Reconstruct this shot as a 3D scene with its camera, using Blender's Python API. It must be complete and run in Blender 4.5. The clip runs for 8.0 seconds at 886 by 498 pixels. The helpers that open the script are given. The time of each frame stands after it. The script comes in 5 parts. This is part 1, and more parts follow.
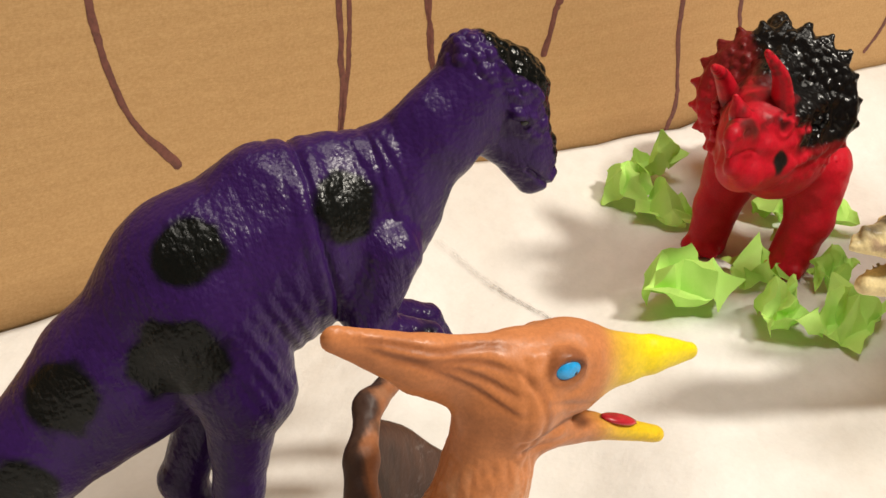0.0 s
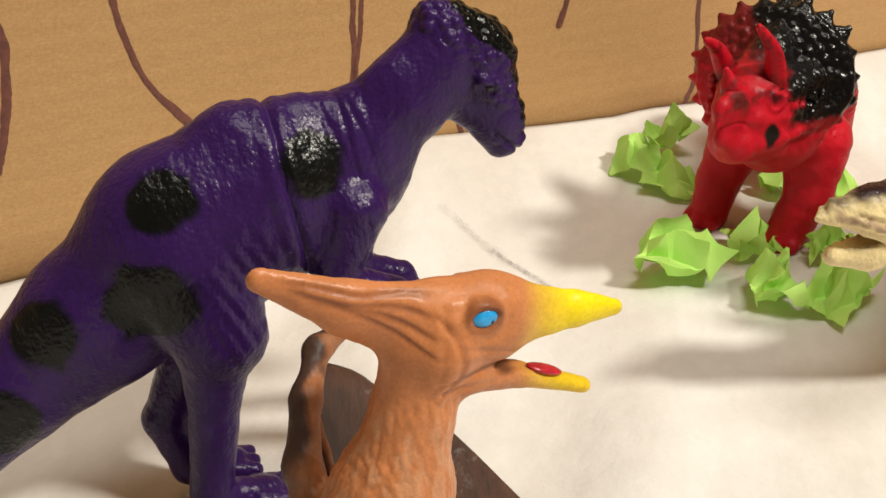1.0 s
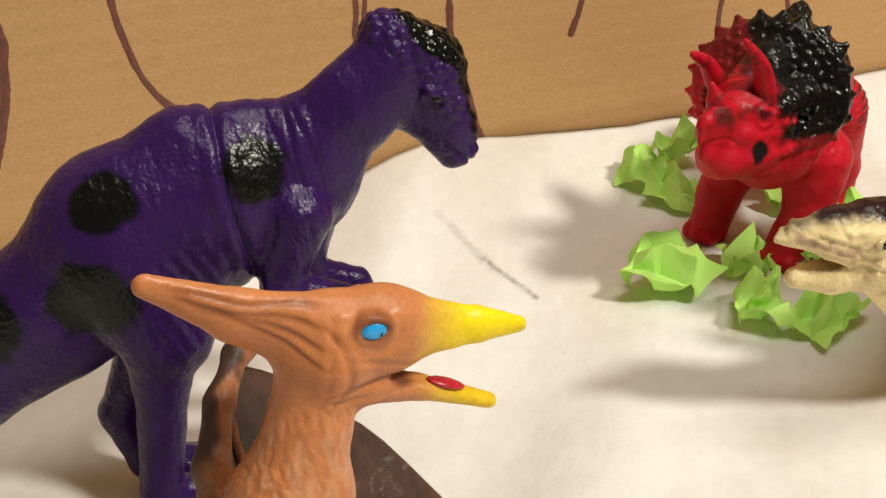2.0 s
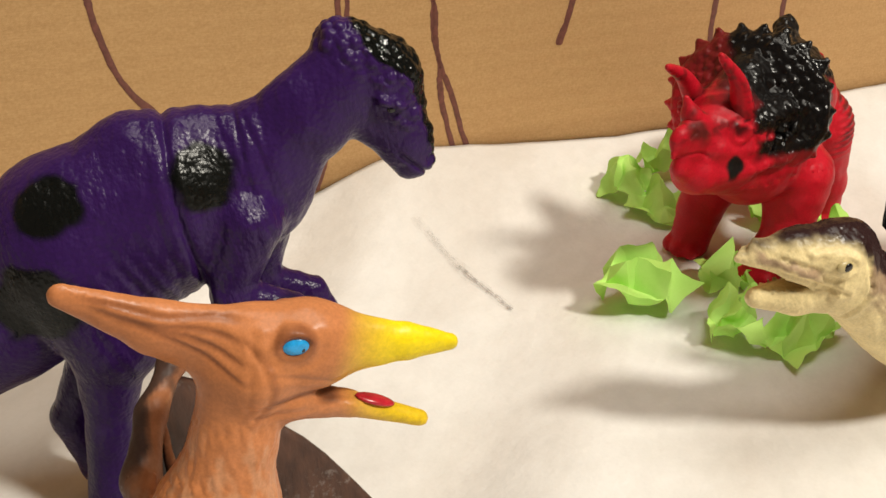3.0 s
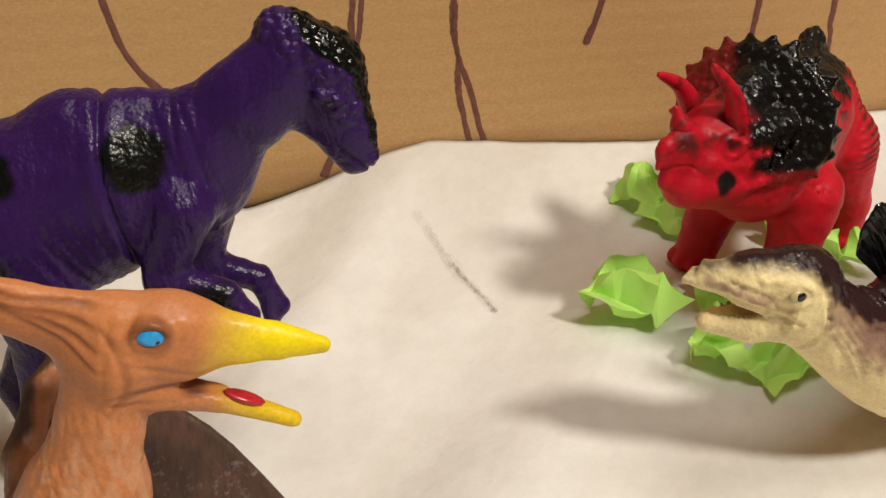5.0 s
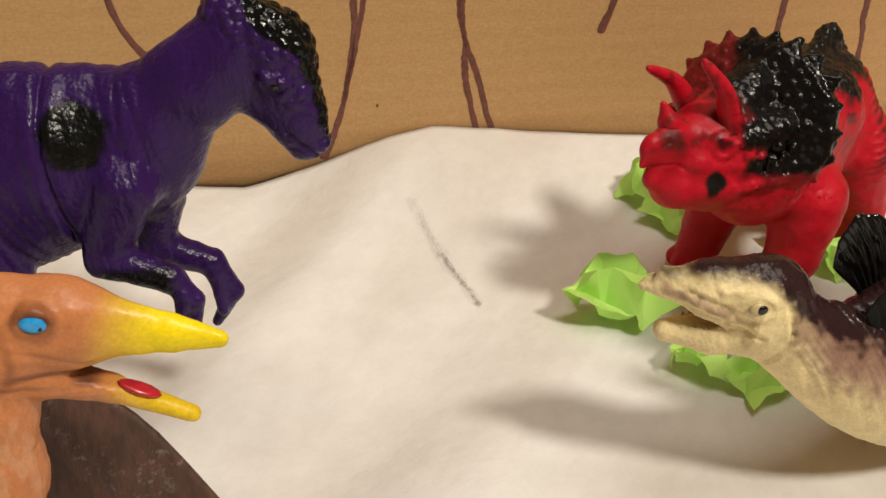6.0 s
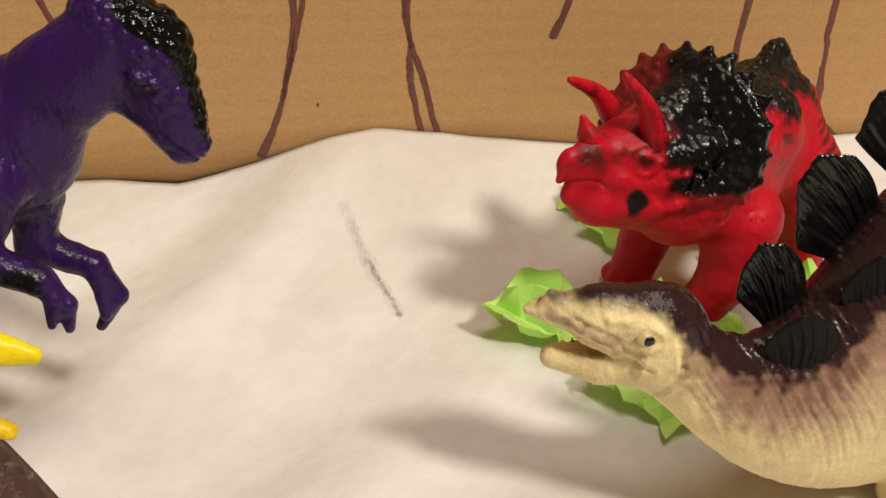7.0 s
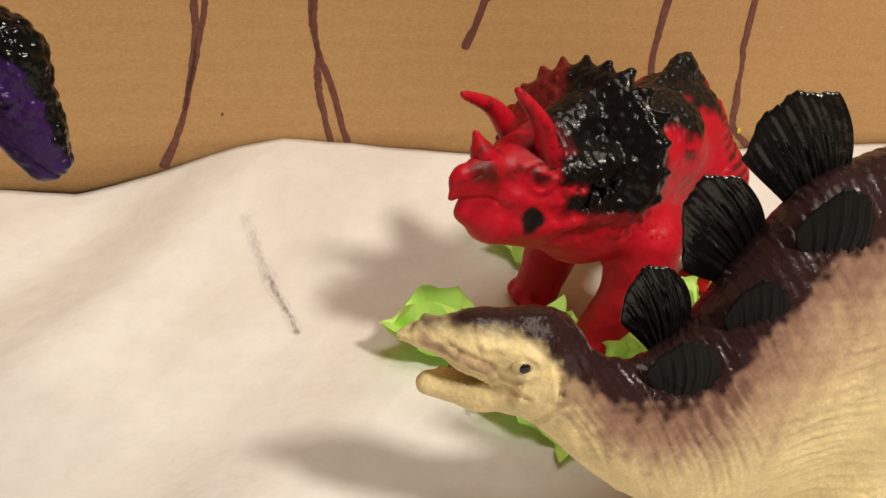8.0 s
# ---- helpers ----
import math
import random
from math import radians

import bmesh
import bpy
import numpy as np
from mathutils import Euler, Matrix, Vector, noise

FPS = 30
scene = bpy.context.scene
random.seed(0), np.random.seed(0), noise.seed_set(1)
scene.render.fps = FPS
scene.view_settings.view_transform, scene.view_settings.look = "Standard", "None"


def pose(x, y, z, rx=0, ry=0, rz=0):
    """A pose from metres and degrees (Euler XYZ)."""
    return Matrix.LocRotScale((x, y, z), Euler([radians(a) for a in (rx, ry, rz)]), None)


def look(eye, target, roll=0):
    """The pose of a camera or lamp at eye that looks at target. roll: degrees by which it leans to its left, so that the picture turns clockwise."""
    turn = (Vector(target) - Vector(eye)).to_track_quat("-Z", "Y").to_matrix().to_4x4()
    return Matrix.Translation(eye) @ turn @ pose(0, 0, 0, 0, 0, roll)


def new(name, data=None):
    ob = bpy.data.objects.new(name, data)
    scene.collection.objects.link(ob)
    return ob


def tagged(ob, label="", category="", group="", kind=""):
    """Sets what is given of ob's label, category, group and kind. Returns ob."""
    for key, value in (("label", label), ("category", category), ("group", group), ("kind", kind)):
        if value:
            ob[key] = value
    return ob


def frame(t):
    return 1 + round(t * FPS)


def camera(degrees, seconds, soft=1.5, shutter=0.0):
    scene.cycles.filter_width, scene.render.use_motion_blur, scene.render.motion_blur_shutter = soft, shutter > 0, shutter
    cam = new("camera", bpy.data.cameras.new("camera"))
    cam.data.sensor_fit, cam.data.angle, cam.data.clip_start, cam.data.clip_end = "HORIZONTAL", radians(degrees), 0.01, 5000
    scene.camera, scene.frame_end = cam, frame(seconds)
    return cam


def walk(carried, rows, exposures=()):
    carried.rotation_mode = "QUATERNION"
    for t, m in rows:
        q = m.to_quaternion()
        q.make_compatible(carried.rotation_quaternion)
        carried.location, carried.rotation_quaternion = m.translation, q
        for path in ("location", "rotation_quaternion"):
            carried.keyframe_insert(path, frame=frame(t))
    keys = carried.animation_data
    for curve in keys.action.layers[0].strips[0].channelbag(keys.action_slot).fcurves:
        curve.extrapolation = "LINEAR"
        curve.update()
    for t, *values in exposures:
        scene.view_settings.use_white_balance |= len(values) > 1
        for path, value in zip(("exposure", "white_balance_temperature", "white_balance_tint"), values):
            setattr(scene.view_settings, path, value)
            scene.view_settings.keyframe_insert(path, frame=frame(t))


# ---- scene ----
from mathutils import geometry

cam = camera(43.0, 8.0)
PATH = [
    (0, (-0.21787, -0.01505, 0.17711), (-0.04339, 0.19190, 0.04778), 0.71),
    (0.5, (-0.21057, -0.02382, 0.18066), (-0.05253, 0.19021, 0.04203), -0.10),
    (1, (-0.20846, -0.03723, 0.17955), (-0.04905, 0.17745, 0.04353), 0.80),
    (1.5, (-0.19424, -0.04847, 0.18154), (-0.04415, 0.17319, 0.04611), 0.38),
    (2.8, (-0.17418, -0.05722, 0.18360), (-0.03622, 0.17118, 0.04650), 1.58),
    (3, (-0.16999, -0.05836, 0.18402), (-0.03136, 0.17009, 0.04765), 1.74),
    (3.5, (-0.16561, -0.06159, 0.18427), (-0.03100, 0.16961, 0.04853), 1.92),
    (4, (-0.15726, -0.06414, 0.18532), (-0.02712, 0.16848, 0.04765), 2.17),
    (5.5, (-0.12058, -0.07232, 0.18603), (-0.01687, 0.17061, 0.04380), 3.47),
    (6, (-0.10594, -0.07201, 0.18582), (-0.00999, 0.17195, 0.03995), 3.89),
    (6.5, (-0.08891, -0.07187, 0.18621), (0.00181, 0.17299, 0.03851), 4.78),
    (7, (-0.07553, -0.06991, 0.18650), (0.01676, 0.17453, 0.03909), 5.78),
    (7.5, (-0.06747, -0.06802, 0.18650), (0.02470, 0.17600, 0.03831), 6.28),
    (8, (-0.05718, -0.06646, 0.18755), (0.04666, 0.17442, 0.04196), 7.31),
]
EXPOSURE = [(0, 0.06, 6300, 7), (1.5, -0.05, 6300, 6), (3.5, -0.09, 6300, 6), (5.5, -0.33, 6440, 8), (8, -0.29, 6620, 10)]
walk(cam, [(t, look(e, a, r)) for t, e, a, r in PATH], EXPOSURE)

# ---- world and lamps ----
world = bpy.data.worlds.new("room_air")
scene.world = world
world.use_nodes = True
world.node_tree.nodes["Background"].inputs[0].default_value = (1.0, 0.88, 0.74, 1)
world.node_tree.nodes["Background"].inputs[1].default_value = 0.26


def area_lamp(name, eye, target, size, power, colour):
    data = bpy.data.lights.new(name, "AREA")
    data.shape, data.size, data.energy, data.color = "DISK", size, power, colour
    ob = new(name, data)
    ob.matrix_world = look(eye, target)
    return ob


area_lamp("desk_lamp", (0.35, -0.70, 1.22), (0.06, 0.15, 0.0), 0.20, 21.5, (1.0, 0.90, 0.77))
# Broad fill from above, added to soften the shadows; no such lamp is seen.
area_lamp("overhead_fill", (0.10, -0.20, 2.3), (0.05, 0.1, 0.0), 1.1, 24.0, (1.0, 0.90, 0.78))


# ---- materials ----
def nodes_of(name):
    m = bpy.data.materials.new(name)
    m.use_nodes = True
    t = m.node_tree
    return m, t, t.nodes["Principled BSDF"]


def node(t, kind, **inputs):
    n = t.nodes.new(kind)
    for key, value in inputs.items():
        key = key.replace("_", " ")
        n.inputs[key].default_value = value
    return n


def noise_tex(t, vec, scale, detail=4.0, rough=0.6):
    n = node(t, "ShaderNodeTexNoise", Scale=scale, Detail=detail, Roughness=rough)
    t.links.new(vec, n.inputs["Vector"])
    return n


def mapped(t, vec, scale, turn=(0, 0, 0)):
    n = t.nodes.new("ShaderNodeMapping")
    n.inputs["Scale"].default_value = scale
    n.inputs["Rotation"].default_value = turn
    t.links.new(vec, n.inputs["Vector"])
    return n.outputs[0]


def ramp(t, fac, stops):
    n = t.nodes.new("ShaderNodeValToRGB")
    while len(n.color_ramp.elements) < len(stops):
        n.color_ramp.elements.new(0.5)
    for e, (p, c) in zip(n.color_ramp.elements, stops):
        e.position, e.color = p, (*c, 1) if len(c) == 3 else c
    t.links.new(fac, n.inputs[0])
    return n.outputs[0]


def mix(t, fac, a, b, blend="MIX"):
    n = t.nodes.new("ShaderNodeMix")
    n.data_type, n.blend_type = "RGBA", blend
    for sock, v in ((n.inputs[0], fac), (n.inputs[6], a), (n.inputs[7], b)):
        if isinstance(v, bpy.types.NodeSocket):
            t.links.new(v, sock)
        elif isinstance(v, (int, float)):
            sock.default_value = v
        else:
            sock.default_value = (*v, 1)
    return n.outputs[2]


def math_node(t, op, a, b=0.0):
    n = t.nodes.new("ShaderNodeMath")
    n.operation = op
    for sock, v in ((n.inputs[0], a), (n.inputs[1], b)):
        if isinstance(v, bpy.types.NodeSocket):
            t.links.new(v, sock)
        else:
            sock.default_value = v
    return n.outputs[0]


def bump(t, bsdf, height, strength, distance, under=None):
    n = node(t, "ShaderNodeBump", Strength=strength, Distance=distance)
    t.links.new(height, n.inputs["Height"])
    if under:
        t.links.new(under, n.inputs["Normal"])
    t.links.new(n.outputs[0], bsdf.inputs["Normal"])
    return n.outputs[0]


def coords(t):
    return t.nodes.new("ShaderNodeTexCoord").outputs["Object"]


def vinyl(name, roughness, grain, wrinkles=0.0, wrinkle_scale=(900, 260, 160), coarse=0.0, coarse_scale=350.0, lean=0.0):
    """Painted soft plastic: colour from the mesh's paint attribute, with fine mottling and moulded relief."""
    m, t, b = nodes_of(name)
    o = coords(t)
    a = t.nodes.new("ShaderNodeAttribute")
    a.attribute_name = "paint"
    mott = noise_tex(t, o, 90, 5, 0.65).outputs[0]
    fine = noise_tex(t, o, 1400, 3, 0.6).outputs[0]
    c = mix(t, 1.0, a.outputs["Color"], ramp(t, mott, [(0.25, (0.84, 0.84, 0.84)), (0.75, (1.13, 1.13, 1.13))]), "MULTIPLY")
    c = mix(t, 1.0, c, ramp(t, fine, [(0.3, (0.88, 0.88, 0.88)), (0.7, (1.08, 1.08, 1.08))]), "MULTIPLY")
    t.links.new(c, b.inputs["Base Color"])
    gloss = math_node(t, "MULTIPLY_ADD", a.outputs["Alpha"], -0.32)
    gloss.node.inputs[2].default_value = roughness
    wear = math_node(t, "MULTIPLY_ADD", mott, 0.22)
    t.links.new(gloss, wear.node.inputs[2])
    rough = math_node(t, "SUBTRACT", wear, 0.11)
    t.links.new(rough, b.inputs["Roughness"])
    b.inputs["Specular IOR Level"].default_value = 0.24
    n1 = bump(t, b, fine, grain, 0.0004)
    if wrinkles:
        w = noise_tex(t, mapped(t, mapped(t, o, (1, 1, 1), (0, lean, 0)), wrinkle_scale), 1.0, 3, 0.55).outputs[0]
        patch = ramp(t, noise_tex(t, o, 42, 2, 0.5).outputs[0], [(0.46, (0, 0, 0)), (0.60, (1, 1, 1))])
        w = mix(t, 1.0, ramp(t, w, [(0.35, (0, 0, 0)), (0.65, (1, 1, 1))]), patch, "MULTIPLY")
        n1 = bump(t, b, w, wrinkles, 0.0009, n1)
    if coarse:
        v = node(t, "ShaderNodeTexVoronoi", Scale=coarse_scale)
        t.links.new(o, v.inputs["Vector"])
        bump(t, b, math_node(t, "SUBTRACT", 1.0, v.outputs["Distance"]), coarse, 0.0009, n1)
    return m


def plain(name, colour, roughness=0.4, spread=0.15, scale=300.0, relief=0.15, spec=0.5):
    m, t, b = nodes_of(name)
    o = coords(t)
    n = noise_tex(t, o, scale, 5, 0.6).outputs[0]
    lo, hi = ([min(1.0, v * k) for v in colour] for k in (1 - spread, 1 + spread))
    t.links.new(ramp(t, n, [(0.3, lo), (0.7, hi)]), b.inputs["Base Color"])
    b.inputs["Roughness"].default_value = roughness
    b.inputs["Specular IOR Level"].default_value = spec
    bump(t, b, n, relief, 0.0005)
    return m


def cardboard_material():
    m, t, b = nodes_of("cardboard")
    o = coords(t)
    big = noise_tex(t, o, 9, 5, 0.6).outputs[0]
    fibre = noise_tex(t, mapped(t, o, (60, 60, 500)), 4, 5, 0.7).outputs[0]
    speck = noise_tex(t, o, 900, 3, 0.7).outputs[0]
    flute = node(t, "ShaderNodeTexWave", Scale=1.0, Distortion=0.6, Detail=2.0)
    flute.bands_direction = "Z"
    t.links.new(mapped(t, o, (6, 6, 42)), flute.inputs["Vector"])
    c = ramp(t, big, [(0.25, (0.390, 0.224, 0.085)), (0.75, (0.495, 0.298, 0.121))])
    c = mix(t, 0.55, c, ramp(t, fibre, [(0.3, (0.415, 0.233, 0.087)), (0.7, (0.595, 0.368, 0.156))]))
    c = mix(t, 0.30, c, ramp(t, speck, [(0.35, (0.36, 0.21, 0.10)), (0.68, (0.62, 0.41, 0.22))]))
    c = mix(t, 0.04, c, ramp(t, flute.outputs[0], [(0.2, (0.36, 0.21, 0.10)), (0.8, (0.6, 0.39, 0.2))]))
    t.links.new(c, b.inputs["Base Color"])
    b.inputs["Roughness"].default_value = 0.75
    b.inputs["Specular IOR Level"].default_value = 0.25
    n1 = bump(t, b, flute.outputs[0], 0.10, 0.0006)
    bump(t, b, fibre, 0.18, 0.0005, n1)
    return m


def paper_material():
    m, t, b = nodes_of("white_paper")
    o = coords(t)
    big = noise_tex(t, o, 14, 5, 0.6).outputs[0]
    fine = noise_tex(t, o, 700, 4, 0.7).outputs[0]
    soft = noise_tex(t, o, 45, 4, 0.55).outputs[0]
    crinkle = noise_tex(t, mapped(t, mapped(t, o, (1, 1, 1), (0, 0, -0.7)), (1.0, 1.7, 1.0)), 95, 5, 0.62).outputs[0]
    c = ramp(t, big, [(0.3, (0.67, 0.655, 0.63)), (0.7, (0.79, 0.775, 0.755))])
    c = mix(t, 0.30, c, ramp(t, soft, [(0.3, (0.66, 0.64, 0.61)), (0.65, (0.85, 0.84, 0.82))]))
    # Tan bands paint in the soft shade of folds across the sheet.
    fold_shade = noise_tex(t, mapped(t, mapped(t, o, (1, 1, 1), (0, 0, -0.85)), (6, 22, 10)), 1.0, 2, 0.5).outputs[0]
    c = mix(t, 0.42, c, ramp(t, fold_shade, [(0.42, (0.80, 0.79, 0.77)), (0.68, (0.55, 0.475, 0.395))]), "MIX")
    c = mix(t, 0.16, c, ramp(t, crinkle, [(0.35, (0.60, 0.59, 0.57)), (0.62, (0.88, 0.87, 0.86))]))
    c = mix(t, 0.12, c, ramp(t, fine, [(0.3, (0.62, 0.6, 0.57)), (0.7, (0.86, 0.85, 0.84))]))
    t.links.new(c, b.inputs["Base Color"])
    b.inputs["Roughness"].default_value = 0.7
    b.inputs["Specular IOR Level"].default_value = 0.3
    n1 = bump(t, b, soft, 0.45, 0.0022)
    n2 = bump(t, b, crinkle, 0.35, 0.0010, n1)
    bump(t, b, fine, 0.12, 0.0003, n2)
    return m


def note_material():
    m, t, b = nodes_of("green_note_paper")
    o = coords(t)
    n = noise_tex(t, o, 60, 4, 0.6).outputs[0]
    f = noise_tex(t, o, 1200, 3, 0.6).outputs[0]
    c = ramp(t, n, [(0.3, (0.56, 0.90, 0.19)), (0.7, (0.64, 0.96, 0.26))])
    c = mix(t, 0.15, c, ramp(t, f, [(0.3, (0.50, 0.85, 0.16)), (0.7, (0.66, 0.97, 0.28))]))
    t.links.new(c, b.inputs["Base Color"])
    b.inputs["Roughness"].default_value = 0.6
    b.inputs["Specular IOR Level"].default_value = 0.3
    trans = t.nodes.new("ShaderNodeBsdfTranslucent")
    t.links.new(c, trans.inputs[0])
    mixer = t.nodes.new("ShaderNodeMixShader")
    mixer.inputs[0].default_value = 0.22
    t.links.new(b.outputs[0], mixer.inputs[1])
    t.links.new(trans.outputs[0], mixer.inputs[2])
    t.links.new(mixer.outputs[0], t.nodes["Material Output"].inputs[0])
    bump(t, b, f, 0.12, 0.0003)
    return m


def crease_material(name, dense):
    """Painted shade of a paper crease: grey grains with clear paper between them."""
    m, t, b = nodes_of(name)
    o = coords(t)
    n = noise_tex(t, mapped(t, o, (900, 320, 900)), 1.0, 4, 0.7).outputs[0]
    b.inputs["Base Color"].default_value = (0.15, 0.12, 0.105, 1)
    b.inputs["Roughness"].default_value = 0.8
    t.links.new(ramp(t, n, [(0.34, (0.0, 0.0, 0.0)), (0.72, (dense, dense, dense))]), b.inputs["Alpha"])
    return m


CARDBOARD, PAPER, NOTE = cardboard_material(), paper_material(), note_material()
INK = plain("brown_marker_ink", (0.145, 0.05, 0.036), 0.6, 0.3, 500)
PLASTER = plain("painted_plaster", (0.42, 0.39, 0.35), 0.8, 0.05, 12)
BOARD = plain("wooden_floor", (0.28, 0.17, 0.09), 0.5, 0.25, 20)
FAINT_CREASE, DARK_CREASE = crease_material("faint_crease_grey", 0.16), crease_material("dark_crease_grey", 0.62)
EYE_BLACK = plain("black_eye_paint", (0.008, 0.007, 0.008), 0.15, 0.1)
EYE_BLUE = plain("sky_blue_paint", (0.03, 0.36, 0.80), 0.25, 0.25, 700)
EYE_IVORY = plain("ivory_paint", (0.52, 0.42, 0.2), 0.35, 0.12)
TONGUE = plain("red_tongue_paint", (0.45, 0.015, 0.03), 0.25, 0.3, 500)
FLECK = plain("yellow_fleck", (0.7, 0.6, 0.03), 0.5, 0.1)


# ---- building helpers ----
def thing(name, m, label, category, group=""):
    ob = new(name)
    ob.empty_display_size = 0.01
    ob.matrix_world = m
    return tagged(ob, label, category, group)


def put(name, mesh, material, parent=None, label=""):
    ob = new(name, mesh)
    mesh.materials.clear()
    mesh.materials.append(material)
    ob.parent = parent
    return tagged(ob, label)


def part(name, bm, material, parent, label="", smooth=True):
    mesh = bpy.data.meshes.new(name)
    bm.normal_update()
    bm.to_mesh(mesh)
    bm.free()
    if smooth:
        mesh.polygons.foreach_set("use_smooth", [True] * len(mesh.polygons))
    return put(name, mesh, material, parent, label)


def box(bm, lo, hi):
    m = Matrix.LocRotScale(((Vector(lo) + Vector(hi)) / 2), None, Vector(hi) - Vector(lo))
    return bmesh.ops.create_cube(bm, size=1, matrix=m)["verts"]


def facing(x, y, fx, fy):
    """A pose on the ground whose x axis points along (fx, fy)."""
    return Matrix.Translation((x, y, 0)) @ Matrix.Rotation(math.atan2(fy, fx), 4, "Z")


def wobble(p, scale, seed=0.0, octaves=3):
    """Smooth noise about 0, from sums of skewed waves, for an array of points in millimetres."""
    out, q = np.zeros(len(p)), p * scale + seed * 1.37
    for k in range(octaves):
        f = 1.9 ** k
        a = np.sin(q[:, 0] * f + 1.7 * np.sin(q[:, 1] * f * 0.8 + k)) + np.sin(q[:, 1] * f * 1.1 + 1.5 * np.sin(q[:, 2] * f + 2 * k))
        out += (a + np.sin(q[:, 2] * f * 1.2 + 1.6 * np.sin(q[:, 0] * f * 0.9 + 3 * k))) / 3 / 1.7 ** k
    return out


def soft_step(x, a, b):
    u = np.clip((x - a) / (b - a), 0, 1)
    return u * u * (3 - 2 * u)


def cells(p, pitch, seed=0):
    """Distance to the nearest of scattered points, one to a cell, in pitches."""
    q = p / pitch
    base = np.floor(q)
    best = np.full(len(p), 9.0)
    for dx, dy, dz in np.ndindex(3, 3, 3):
        c = base + np.array((dx - 1, dy - 1, dz - 1))
        h = [np.sin(c @ np.array(k) + seed * 3.1) * 43758.5453 for k in ((127.1, 311.7, 74.7), (269.5, 183.3, 246.1), (113.5, 271.9, 124.6))]
        at = c + np.stack([0.15 + 0.7 * (v - np.floor(v)) for v in h], 1)
        best = np.minimum(best, ((q - at) ** 2).sum(1))
    return np.sqrt(best)


def ridge(d, width):
    return np.exp(-(d / width) ** 2)


def along(s, z, a, b):
    """Distance to the segment a-b in the s, z plane, and the way along it from 0 to 1."""
    ds, dz = b[0] - a[0], b[1] - a[1]
    u = np.clip(((s - a[0]) * ds + (z - a[1]) * dz) / (ds * ds + dz * dz), 0, 1)
    return np.hypot(s - a[0] - u * ds, z - a[1] - u * dz), u


